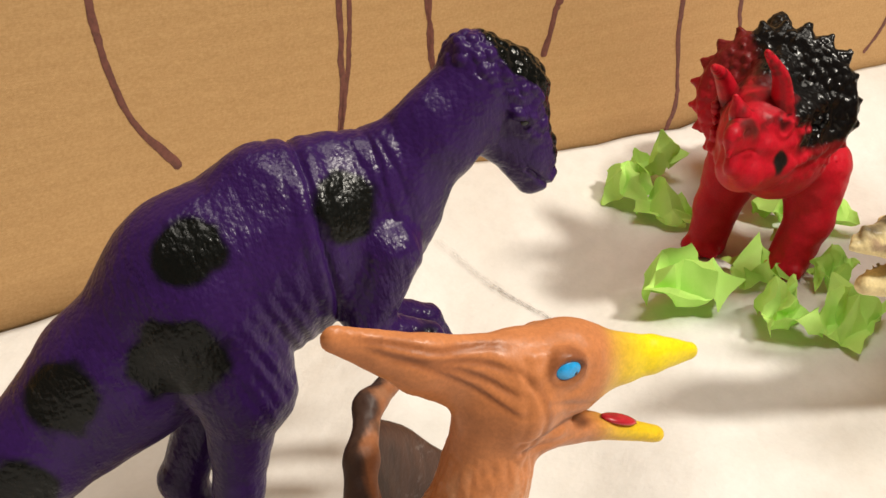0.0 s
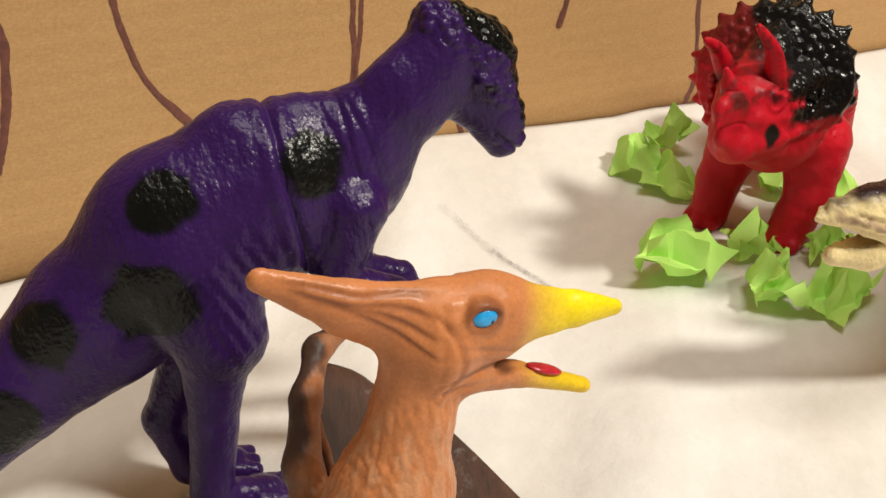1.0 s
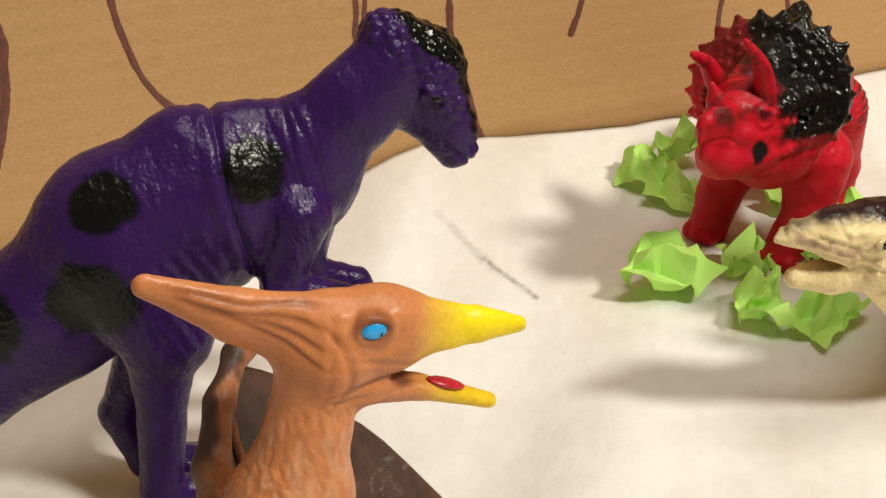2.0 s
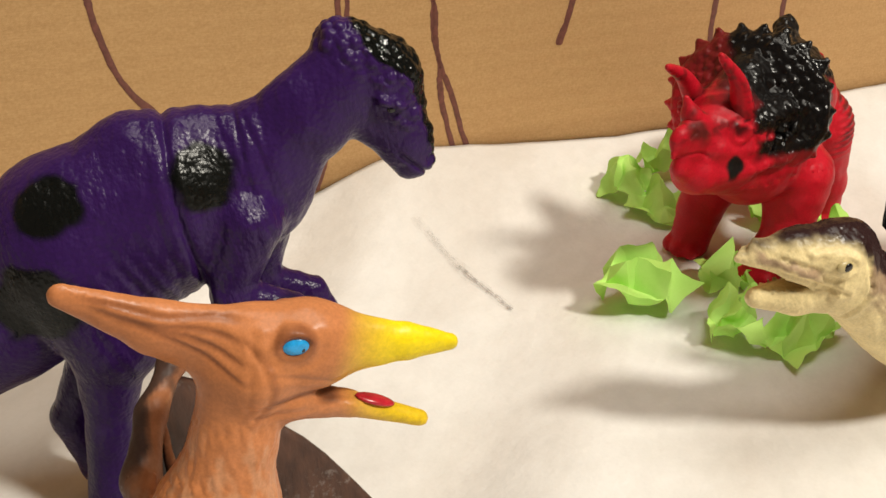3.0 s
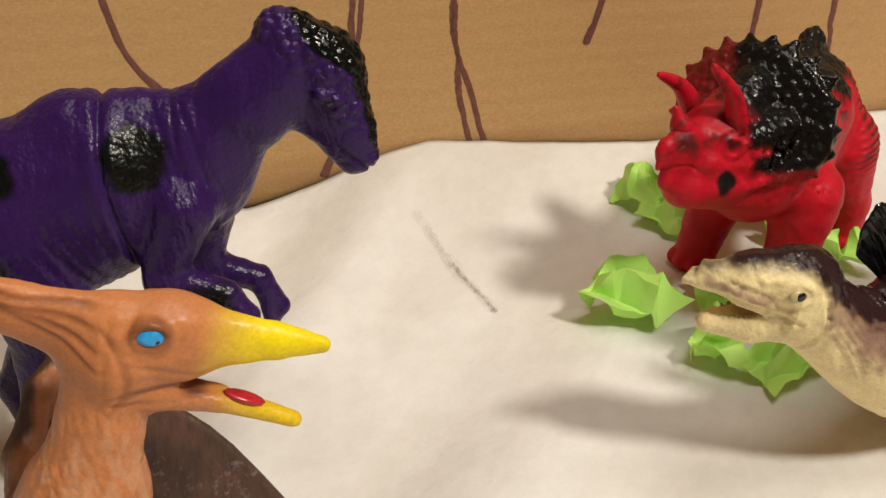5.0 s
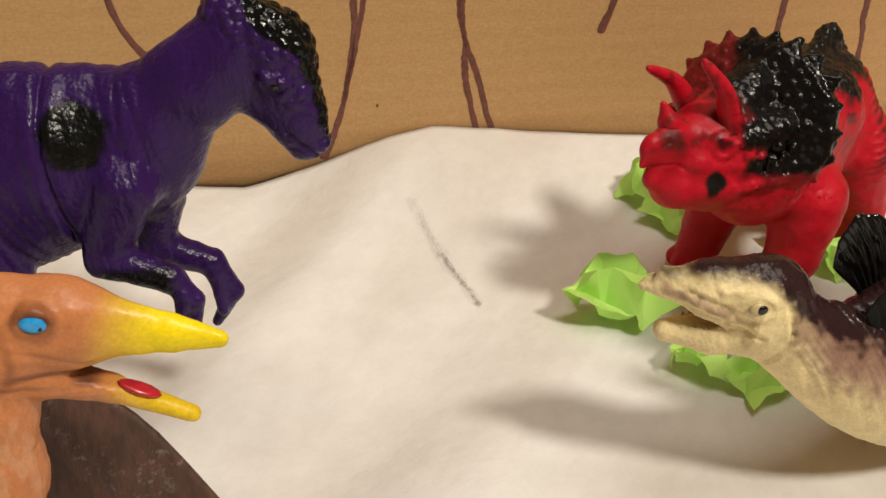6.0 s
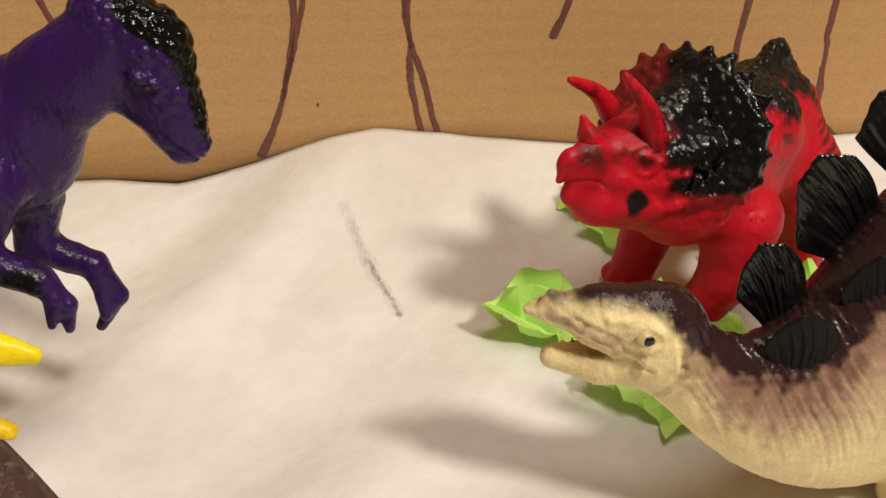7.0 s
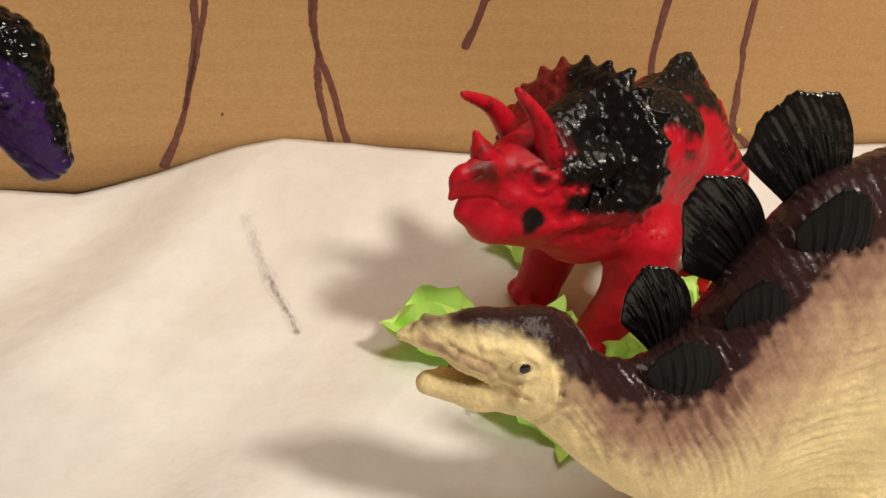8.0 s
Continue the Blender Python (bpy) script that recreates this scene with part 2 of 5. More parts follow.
class Clay:
    """A moulded body: tapered rods blended into one skin, in millimetres, then cut into parts that share smooth normals."""

    def __init__(self, lo, hi, step):
        self.lo, self.step = np.array(lo, float), step
        self.n = np.ceil((np.array(hi) - self.lo) / step).astype(int) + 1
        self.fields, self.joints, self.cuts, self.slim = {}, {}, [], 1.0

    def window(self, a, b, r):
        lo = np.clip(((np.minimum(a, b) - r - self.lo) / self.step).astype(int), 0, self.n - 1)
        hi = np.clip(((np.maximum(a, b) + r - self.lo) / self.step).astype(int) + 2, 1, self.n)
        cut = tuple(slice(i, j) for i, j in zip(lo, hi))
        axes = [self.lo[k] + self.step * np.arange(lo[k], hi[k]) for k in range(3)]
        return cut, np.stack(np.meshgrid(*axes, indexing="ij"), -1)

    def rod(self, tag, a, b, ra, rb, k=2.0, wide=1.0, cut=False, joint=None):
        """A tapered rod, blended by k with the rest of its tag; joint sets how softly the tag meets the others."""
        a, b = np.array(a, float), np.array(b, float)
        ra, rb = (ra, rb) if cut else (ra * self.slim, rb * self.slim)
        where, p = self.window(a, b, max(ra, rb) * max(1, wide) + k * 1.5 + 6)
        ab = b - a
        u = np.clip((p - a) @ ab / max(ab @ ab, 1e-9), 0, 1)
        d = p - a - u[..., None] * ab
        d[..., 1] /= wide
        d = np.sqrt((d * d).sum(-1)) - (ra + (rb - ra) * u)
        if cut:
            self.cuts.append((where, d, k))
        else:
            self.blend(tag, where, d, k, joint)

    def loft(self, tag, table, k=2.0, joint=None, lean=0.3):
        """A body drawn through upright ovals: rows of s, bottom, top, middle l and half-width."""
        t = np.array(sorted(table), float)
        lo, hi = np.array((t[0, 0], -70, -2)), np.array((t[-1, 0], 60, 130))
        where, p = self.window(lo, hi, 0)
        s = p[..., 0]
        fine = np.linspace(t[0, 0], t[-1, 0], 200)
        smooth = lambda v: np.convolve(np.pad(np.interp(fine, t[:, 0], v), 9, "edge"), np.hanning(21)[1:-1] / np.hanning(21).sum(), "same")[9:-9]
        low, top, mid, half = (np.interp(s, fine, smooth(t[:, i])) for i in range(1, 5))
        r, zc = (top - low) / 2, (top + low) / 2
        v = (p[..., 2] - zc) / r
        w = half * (1 - lean * np.clip(v, 0, 1.2) ** 1.5)
        u = (p[..., 1] - mid) / np.maximum(w, 0.5)
        d = (np.sqrt(u * u + v * v) - 1) * np.minimum(r, w)
        self.blend(tag, where, d, k, joint)

    def ball(self, tag, c, r, k=1.0, wide=1.0):
        self.rod(tag, c, (c[0], c[1], c[2] + 1e-3), r, r, k, wide)

    def blend(self, tag, where, d, k, joint=None):
        if tag not in self.fields:
            self.fields[tag], self.joints[tag] = np.full(self.n, 60.0), 3.0
        if joint is not None:
            self.joints[tag] = joint
        f = self.fields[tag][where]
        h = np.clip(0.5 + 0.5 * (f - d) / k, 0, 1)
        self.fields[tag][where] = f + (d - f) * h - k * h * (1 - h)

    def settle(self):
        """Joins the tags, then makes the cuts."""
        self.tags = list(self.fields)
        self.f, self.tag, best = np.full(self.n, 60.0), np.zeros(self.n, np.int16), np.full(self.n, 60.0)
        for index, tag in enumerate(self.tags):
            d, k = self.fields[tag], self.joints[tag]
            h = np.clip(0.5 + 0.5 * (self.f - d) / k, 0, 1)
            self.f = self.f + (d - self.f) * h - k * h * (1 - h)
            closer = d < best
            best, self.tag = np.where(closer, d, best), np.where(closer, index, self.tag)
        for where, d, k in self.cuts:
            f = self.f[where]
            h = np.clip(0.5 - 0.5 * (f + d) / k, 0, 1)
            self.f[where] = f + (-d - f) * h + k * h * (1 - h)

    def skin(self):
        """Vertices, quads, normals and tags of the surface where the field is zero."""
        self.settle()
        f, s = self.f, self.step
        inside = f < 0
        n = np.array(f.shape) - 1
        total, count = np.zeros((*n, 3)), np.zeros(n)
        corner = lambda a, o: a[o[0]:o[0] + n[0], o[1]:o[1] + n[1], o[2]:o[2] + n[2]]
        for axis in range(3):
            for i in (0, 1):
                for j in (0, 1):
                    o = [i, j]
                    o.insert(axis, 0)
                    e = list(o)
                    e[axis] = 1
                    fa, fb = corner(f, o), corner(f, e)
                    hit = (fa < 0) != (fb < 0)
                    t = np.where(hit, fa / np.where(hit, fa - fb, 1), 0)
                    for c in range(3):
                        total[..., c] += np.where(hit, o[c] + (t if c == axis else 0), 0)
                    count += hit
        live = count > 0
        cells = np.argwhere(live)
        ids = np.full(n, -1)
        ids[live] = np.arange(len(cells))
        verts = self.lo + s * (cells + total[live] / count[live][:, None])
        quads = []
        for axis in range(3):
            u, v = (axis + 1) % 3, (axis + 2) % 3
            lo = [slice(1, -1)] * 3
            lo[axis] = slice(0, -1)
            hi = list(lo)
            hi[axis] = slice(1, None)
            a, b = inside[tuple(lo)], inside[tuple(hi)]
            for flip, hit in ((False, a & ~b), (True, ~a & b)):
                at = np.argwhere(hit)
                at[:, u] += 1
                at[:, v] += 1
                ring = []
                for du, dv in ((-1, -1), (0, -1), (0, 0), (-1, 0)):
                    c = at.copy()
                    c[:, u] += du
                    c[:, v] += dv
                    ring.append(ids[c[:, 0], c[:, 1], c[:, 2]])
                ring = np.stack(ring, 1)
                quads.append(ring[:, ::-1] if flip else ring)
        quads = np.concatenate(quads)
        quads = quads[(quads >= 0).all(1)]
        g = np.stack(np.gradient(f, s), -1)
        near = np.clip(np.rint((verts - self.lo) / s).astype(int), 0, np.array(f.shape) - 1)
        normals = g[near[:, 0], near[:, 1], near[:, 2]]
        for k in range(3):
            shifted = near.copy()
            shifted[:, k] = np.clip(cells[:, k], 0, f.shape[k] - 1)
            normals = normals + g[shifted[:, 0], shifted[:, 1], shifted[:, 2]]
        normals /= np.linalg.norm(normals, axis=1)[:, None] + 1e-9
        tags = self.tag[near[:, 0], near[:, 1], near[:, 2]]
        return verts, quads, normals, tags

    def parts(self, parent, material, paint, labels=None, sculpt=None):
        """Cuts the skin by tag and hangs the pieces under parent. A tag such as leg:1 makes a part named leg."""
        verts, quads, normals, tags = self.skin()
        colour = np.clip(paint(verts, normals), 0, 1)
        if sculpt:
            height = sculpt(verts)
            slope = np.stack([(sculpt(verts + 0.15 * e) - height) / 0.15 for e in np.eye(3)], 1)
            slope -= normals * (slope * normals).sum(1)[:, None]
            verts = verts + normals * height[:, None]
            verts[:, 2] = np.maximum(verts[:, 2], 0.05)
            normals = normals - np.clip(slope, -1.6, 1.6)
            normals /= np.linalg.norm(normals, axis=1)[:, None] + 1e-9
        face_tag = np.sort(tags[quads], 1)[:, 1]
        made = {}
        for index, tag in enumerate(self.tags):
            mine = quads[face_tag == index]
            if not len(mine):
                continue
            used, back = np.unique(mine, return_inverse=True)
            back = back.reshape(-1, 4)
            name = tag.split(":")[0]
            mesh = bpy.data.meshes.new(name)
            mesh.vertices.add(len(used))
            mesh.vertices.foreach_set("co", (verts[used] * 1e-3).astype(np.float32).ravel())
            mesh.loops.add(back.size)
            mesh.loops.foreach_set("vertex_index", back.astype(np.int32).ravel())
            mesh.polygons.add(len(back))
            mesh.polygons.foreach_set("loop_start", np.arange(0, back.size, 4, dtype=np.int32))
            mesh.polygons.foreach_set("use_smooth", np.ones(len(back), bool))
            mesh.update(calc_edges=True)
            mesh.validate()
            attr = mesh.attributes.new("paint", "FLOAT_COLOR", "POINT")
            attr.data.foreach_set("color", colour[used].astype(np.float32).ravel())
            if len(mesh.vertices) == len(used):
                mesh.normals_split_custom_set_from_vertices(normals[used])
            made[tag] = put(name, mesh, material, parent, (labels or {}).get(name, ""))
        return made


# ---- the setting ----
def slab(name, lo, hi, material, label, parent=None):
    bm = bmesh.new()
    box(bm, lo, hi)
    ob = part(name, bm, material, parent, "", smooth=False)
    return tagged(ob, label, name.split("_")[0], kind="structure")


slab("floor", (-2.0, -2.2, -0.05), (2.0, 1.6, -0.008), BOARD, "brown wooden floor of the room")
slab("ceiling", (-2.0, -2.2, 2.4), (2.0, 1.6, 2.45), PLASTER, "plain off-white room ceiling")
slab("wall_north", (-2.0, 1.6, -0.05), (2.0, 1.65, 2.45), PLASTER, "plain off-white room wall")
slab("wall_south", (-2.0, -2.25, -0.05), (2.0, -2.2, 2.45), PLASTER, "plain off-white room wall")
slab("wall_east", (2.0, -2.2, -0.05), (2.05, 1.6, 2.45), PLASTER, "plain off-white room wall")
slab("wall_west", (-2.05, -2.2, -0.05), (-2.0, 1.6, 2.45), PLASTER, "plain off-white room wall")
slab("board_base", (-0.55, -0.42, -0.008), (0.75, 0.304, -0.004), CARDBOARD, "brown cardboard base under the paper")

WALL_Y = 0.300


def wall_y(x, z=0.0):
    """The front face of the board, which bows towards the room on one side."""
    u = x - 0.09
    return WALL_Y - 0.11 * 0.5 * (u + math.sqrt(u * u + 0.0004)) + 0.001 + 0.0006 * math.sin(x * 23) * (z / 0.3)


def back_wall():
    """A sheet of corrugated board, a little bowed along its length."""
    bm = bmesh.new()
    cols, rows = 120, 12
    grid = {}
    for side, off in ((0, 0.0), (1, 0.004)):
        for i in range(cols + 1):
            for j in range(rows + 1):
                x, z = -0.55 + 1.30 * i / cols, -0.004 + 0.304 * j / rows
                y = wall_y(x, z) + off
                grid[side, i, j] = bm.verts.new((x, y, z))
    for i in range(cols):
        for j in range(rows):
            bm.faces.new([grid[0, i, j], grid[0, i + 1, j], grid[0, i + 1, j + 1], grid[0, i, j + 1]])
            bm.faces.new([grid[1, i, j], grid[1, i, j + 1], grid[1, i + 1, j + 1], grid[1, i + 1, j]])
    for i in range(cols):
        for j, flip in ((0, 1), (rows, 0)):
            q = [grid[0, i, j], grid[0, i + 1, j], grid[1, i + 1, j], grid[1, i, j]]
            bm.faces.new(q[::-1] if flip else q)
    for j in range(rows):
        for i, flip in ((0, 0), (cols, 1)):
            q = [grid[0, i, j], grid[0, i, j + 1], grid[1, i, j + 1], grid[1, i, j]]
            bm.faces.new(q[::-1] if flip else q)
    ob = part("wall_back", bm, CARDBOARD, None)
    return tagged(ob, "tan corrugated cardboard wall with brown marker lines", "wall", kind="structure")


def spline(points, steps=14):
    """A smooth line through points, as an array."""
    p = np.array([points[0], *points, points[-1]], float)
    out = []
    for k in range(1, len(p) - 2):
        for u in np.linspace(0, 1, steps, endpoint=False):
            a, b, c, d = p[k - 1], p[k], p[k + 1], p[k + 2]
            out.append(0.5 * (2 * b + (c - a) * u + (2 * a - 5 * b + 4 * c - d) * u ** 2 + (3 * b - a - 3 * c + d) * u ** 3))
    out.append(p[-2])
    return np.array(out)


def ribbon(points, width, place, seed):
    """A hand-drawn stroke: a thin raised strip along points in a plane, placed by place(u, v)."""
    rng = np.random.RandomState(seed)
    line = spline(points)
    n = len(line)
    line = line + np.stack([np.convolve(rng.randn(n), np.ones(7) / 7, "same") * 0.0006 for _ in range(2)], 1)
    way = np.gradient(line, axis=0)
    way /= np.linalg.norm(way, axis=1)[:, None] + 1e-9
    side = np.stack([-way[:, 1], way[:, 0]], 1)
    w = width * 0.5 * (1 + 0.5 * np.convolve(rng.randn(n), np.ones(9) / 9, "same"))
    w[0], w[-1] = w[0] * 0.6, w[-1] * 0.6
    bm = bmesh.new()
    rows = []
    for k in range(n):
        rows.append([bm.verts.new(place(*(line[k] + side[k] * w[k] * e), up)) for e, up in ((-1, 0), (-0.7, 1), (0.7, 1), (1, 0))])
    for a, b in zip(rows, rows[1:]):
        for i in range(3):
            bm.faces.new([a[i], a[i + 1], b[i + 1], b[i]])
    bmesh.ops.recalc_face_normals(bm, faces=bm.faces)
    return bm


wall = back_wall()
STROKES = [
    ([(-0.1215, 0.150), (-0.1222, 0.097), (-0.1212, 0.077), (-0.1244, 0.055), (-0.1290, 0.0405)], 0.0026),
    ([(-0.090, 0.150), (-0.0877, 0.1006), (-0.0855, 0.085), (-0.0790, 0.063), (-0.0640, 0.0425)], 0.0024),
    ([(-0.0005, 0.150), (0.0005, 0.088), (0.0015, 0.066), (0.0005, 0.048), (-0.0035, 0.026), (-0.0095, 0.008)], 0.0029),
    ([(0.0060, 0.150), (0.0046, 0.088), (0.0042, 0.068), (0.0012, 0.050), (-0.0025, 0.030)], 0.0024),
    ([(0.0360, 0.150), (0.0390, 0.086), (0.0412, 0.072), (0.0420, 0.060), (0.0440, 0.049), (0.0455, 0.034), (0.0526, 0.012)], 0.0026),
    ([(0.0370, 0.150), (0.0400, 0.084), (0.0408, 0.066), (0.0440, 0.050), (0.0508, 0.034), (0.0582, 0.012)], 0.0024),
    ([(0.1150, 0.150), (0.1070, 0.080), (0.1045, 0.070), (0.0993, 0.0515)], 0.0030),
    ([(0.1800, 0.150), (0.1755, 0.070), (0.1745, 0.048), (0.1770, 0.026), (0.1765, 0.015), (0.1715, 0.004)], 0.0026),
    ([(0.2140, 0.150), (0.2115, 0.070), (0.2125, 0.050), (0.2145, 0.032), (0.2170, 0.020), (0.2310, 0.008)], 0.0026),
    ([(0.3350, 0.130), (0.3260, 0.060), (0.3200, 0.037), (0.3068, 0.0224)], 0.0026),
]
for k, (points, width) in enumerate(STROKES):
    bm = ribbon(points, width, lambda x, z, up: (x, wall_y(x, z) - 0.00015 - 0.00012 * up, z), 10 + k)
    part("marker_line", bm, INK, wall, "brown marker line")
bm = bmesh.new()
bmesh.ops.create_icosphere(bm, subdivisions=1, radius=0.0006, matrix=pose(0.0107, wall_y(0.0107), 0.0279) @ Matrix.Diagonal((1, 0.3, 1.4, 1)))
part("ink_dot", bm, INK, wall, "small dark dot")

bm = bmesh.new()
bmesh.ops.create_icosphere(bm, subdivisions=2, radius=0.0011, matrix=pose(0.2188, wall_y(0.2188) - 0.0006, 0.0197) @ Matrix.Diagonal((0.8, 0.5, 1.2, 1)))
part("fleck", bm, FLECK, wall, "small yellow fleck")

EDGE_X = [-0.6, -0.20, -0.115, -0.064, -0.040, -0.036, -0.008, 0.015, 0.0325, 0.058, 0.085, 0.10, 0.13, 0.155, 0.18, 0.22, 0.27, 0.33, 0.8]
EDGE_Z = [0.006, 0.006, 0.005, 0.0022, -0.0002, 0.0006, 0.0088, 0.0142, 0.0168, 0.0158, 0.012, 0.0095, 0.0064, 0.0076, 0.006, 0.0115, 0.0148, 0.013, 0.013]


def paper_height(x, y):
    x, y = np.asarray(x, float), np.asarray(y, float)
    edge = np.interp(x, EDGE_X, EDGE_Z)
    h = edge * soft_step(y, 0.205, 0.297) ** 1.3
    q = np.stack([x.ravel() * 1e3, y.ravel() * 1e3, np.zeros(x.size)], 1)
    h = h + 0.006 * (1 - soft_step(y, 0.07, 0.19)) * (1 - soft_step(x, -0.03, 0.05))
    h = h + (0.0010 * wobble(q, 0.035, 3, 3)).reshape(x.shape) + (0.0002 * wobble(q, 0.16, 5, 2)).reshape(x.shape)
    for (ax, ay), (bx, by), amp, wide in (((-0.11, 0.13), (0.0, 0.262), 0.0055, 0.014), ((-0.13, 0.18), (-0.02, 0.285), -0.0028, 0.013), ((0.0, 0.03), (0.10, 0.16), 0.0022, 0.03), ((-0.08, 0.10), (0.02, 0.20), -0.0032, 0.016), ((-0.10, 0.06), (0.02, 0.15), 0.0030, 0.016)):
        d = np.array([bx - ax, by - ay])
        long = math.hypot(*d)
        d /= long
        along, across = (x - ax) * d[0] + (y - ay) * d[1], -(x - ax) * d[1] + (y - ay) * d[0]
        h = h + amp * np.exp(-(across / wide) ** 2) * np.exp(-((along - long / 2) / (long * 0.6)) ** 2)
    return h


def paper_sheet():
    nx, ny = 360, 200
    gx, gy = np.linspace(-0.50, 0.68, nx), np.linspace(-0.33, 0.2975, ny)
    x, y = np.meshgrid(gx, gy, indexing="ij")
    reach = np.array([wall_y(v) - 0.0006 for v in gx])[:, None] + 0.0002 * np.sin(x * 61) + 0.0001 * np.sin(x * 187 + 1)
    z = paper_height(x, y)
    y2 = -0.33 + (y + 0.33) * (reach + 0.33) / (0.2975 + 0.33)
    top = np.stack([x, y2, z], -1).reshape(-1, 3)
    low = top - (0, 0, 0.00025)
    verts = np.concatenate([top, low])
    i, j = np.meshgrid(np.arange(nx - 1), np.arange(ny - 1), indexing="ij")
    a = (i * ny + j).ravel()
    faces = np.stack([a, a + ny, a + ny + 1, a + 1], 1)
    n = nx * ny
    rim = []
    for k in range(nx - 1):
        for j0, flip in ((0, False), (ny - 1, True)):
            p, q = k * ny + j0, (k + 1) * ny + j0
            rim.append([p, p + n, q + n, q] if not flip else [q, q + n, p + n, p])
    faces = np.concatenate([faces, (faces + n)[:, ::-1], np.array(rim)])
    mesh = bpy.data.meshes.new("paper_sheet")
    mesh.from_pydata(verts.tolist(), [], faces.tolist())
    mesh.polygons.foreach_set("use_smooth", np.ones(len(mesh.polygons), bool))
    ob = put("ground", mesh, PAPER)
    return tagged(ob, "large sheet of white paper with soft waves", "paper", kind="structure")


paper = paper_sheet()
# Grey strips laid on the sheet draw the shade line of a crease.
CREASE_LINES = (
    ([(0.0112, 0.2600), (0.0122, 0.2480), (0.0132, 0.2360), (0.0144, 0.2240), (0.0155, 0.2140), (0.0162, 0.2050)], 0.0044, 44, FAINT_CREASE),
    ([(0.0122, 0.2520), (0.0130, 0.2400), (0.0140, 0.2270), (0.0154, 0.2140)], 0.0022, 41, FAINT_CREASE),
    ([(0.0138, 0.2330), (0.0142, 0.2270), (0.0151, 0.2185), (0.0160, 0.2110), (0.0168, 0.2040)], 0.0013, 43, DARK_CREASE),
)
for k, (pts, w, seed, crease_grey) in enumerate(CREASE_LINES):
    bm = ribbon(pts, w, lambda x, y, up: (x, y, float(paper_height(x, y)) + 0.0003 + 0.00008 * up + 0.00012 * k), seed)
    part("crease_shade", bm, crease_grey, paper, "grey shade line of a paper crease")


# ---- crumpled notes ----
def crumple(seed, wide, deep, high, points=17):
    """A square of note paper crushed into a few broad facets with sharp creases, metres."""
    rng = np.random.RandomState(seed)
    flat = [(x, y) for x in (-0.5, 0.5) for y in (-0.5, 0.5)]
    flat += [(x, y) for k in range(2) for u in (rng.uniform(-0.3, 0.3),) for x, y in ((u, -0.5), (u, 0.5), (-0.5, u), (0.5, -u))]
    while len(flat) < points + 12:
        p = rng.uniform(-0.42, 0.42, 2)
        if min(math.hypot(p[0] - a, p[1] - b) for a, b in flat) > 0.11:
            flat.append(tuple(p))
        elif rng.rand() < 0.02:
            points -= 1
    verts, _, faces, *_ = geometry.delaunay_2d_cdt([Vector(p) for p in flat], [], [], 0, 1e-5)
    bm = bmesh.new()
    vs = []
    for k, p in enumerate(verts):
        r = max(abs(p[0]), abs(p[1]))
        up = (1.15 - 1.25 * r) * rng.choice((0.15, 0.55, 0.95, 1.1)) + rng.uniform(0.0, 0.30)
        tuck = 1.0 - 0.30 * rng.rand()
        vs.append(bm.verts.new((p[0] * wide * tuck + wide * 0.055 * rng.randn(), p[1] * deep * tuck + deep * 0.055 * rng.randn(), max(0.0, up) * high)))
    for f in faces:
        bm.faces.new([vs[i] for i in f])
    bmesh.ops.recalc_face_normals(bm, faces=bm.faces)
    for e in bm.edges:
        e.smooth = len(e.link_faces) == 2 and e.calc_face_angle(0) < 0.58
    bmesh.ops.subdivide_edges(bm, edges=bm.edges[:], cuts=3, use_grid_fill=True)
    bmesh.ops.smooth_vert(bm, verts=bm.verts[:], factor=0.30, use_axis_x=True, use_axis_y=True, use_axis_z=True)
    for v in bm.verts:
        v.co += Vector([0.16 * high * noise.noise(v.co * (3.0 / wide) + Vector((seed, 3 * k, 0))) + 0.05 * high * noise.noise(v.co * (9.0 / wide) + Vector((seed, 7 * k, 4))) for k in range(3)])
    low = min(v.co.z for v in bm.verts)
    for v in bm.verts:
        v.co.z -= low
    return bm


def crumpled_note(x, y, wide, deep, high, seed, turn, points=17, lift=0.0):
    bm = crumple(seed, wide, deep, high, points)
    ob = part("crumpled_note", bm, NOTE, None)
    ob.matrix_world = Matrix.Translation((x, y, float(paper_height(x, y)) + 0.0003 + lift)) @ pose(0, 0, 0, 0, 0, turn)
    return tagged(ob, "crumpled lime-green note paper on the white sheet", "paper", "crumpled green notes")


NOTES = [
    (0.0545, 0.1840, 0.038, 0.025, 0.020, 3, -12), (0.0880, 0.1810, 0.022, 0.021, 0.018, 33, 60, 13), (0.0650, 0.1540, 0.019, 0.027, 0.017, 9, -35, 13),
    (0.0810, 0.1405, 0.033, 0.020, 0.014, 12, 14, 21), (0.1030, 0.1610, 0.015, 0.018, 0.015, 36, 30, 13), (0.1000, 0.2510, 0.021, 0.020, 0.016, 14, 40, 13),
    (0.1240, 0.2560, 0.022, 0.015, 0.017, 19, -10, 13), (0.1020, 0.2340, 0.026, 0.021, 0.017, 16, 130, 13), (0.1370, 0.2070, 0.018, 0.018, 0.014, 21, 15, 13),
    (0.1450, 0.1910, 0.021, 0.021, 0.017, 25, 60, 13), (0.1080, 0.1820, 0.018, 0.016, 0.013, 27, 20, 13),
]
for spec in NOTES:
    crumpled_note(*spec)


# ---- toys ----
def egg(centre, radius, stretch=(1, 1, 1), rings=8):
    bm = bmesh.new()
    bmesh.ops.create_uvsphere(bm, u_segments=14, v_segments=rings, radius=radius * 1e-3, matrix=pose(*(c * 1e-3 for c in centre)) @ Matrix.Diagonal((*stretch, 1)))
    return bm


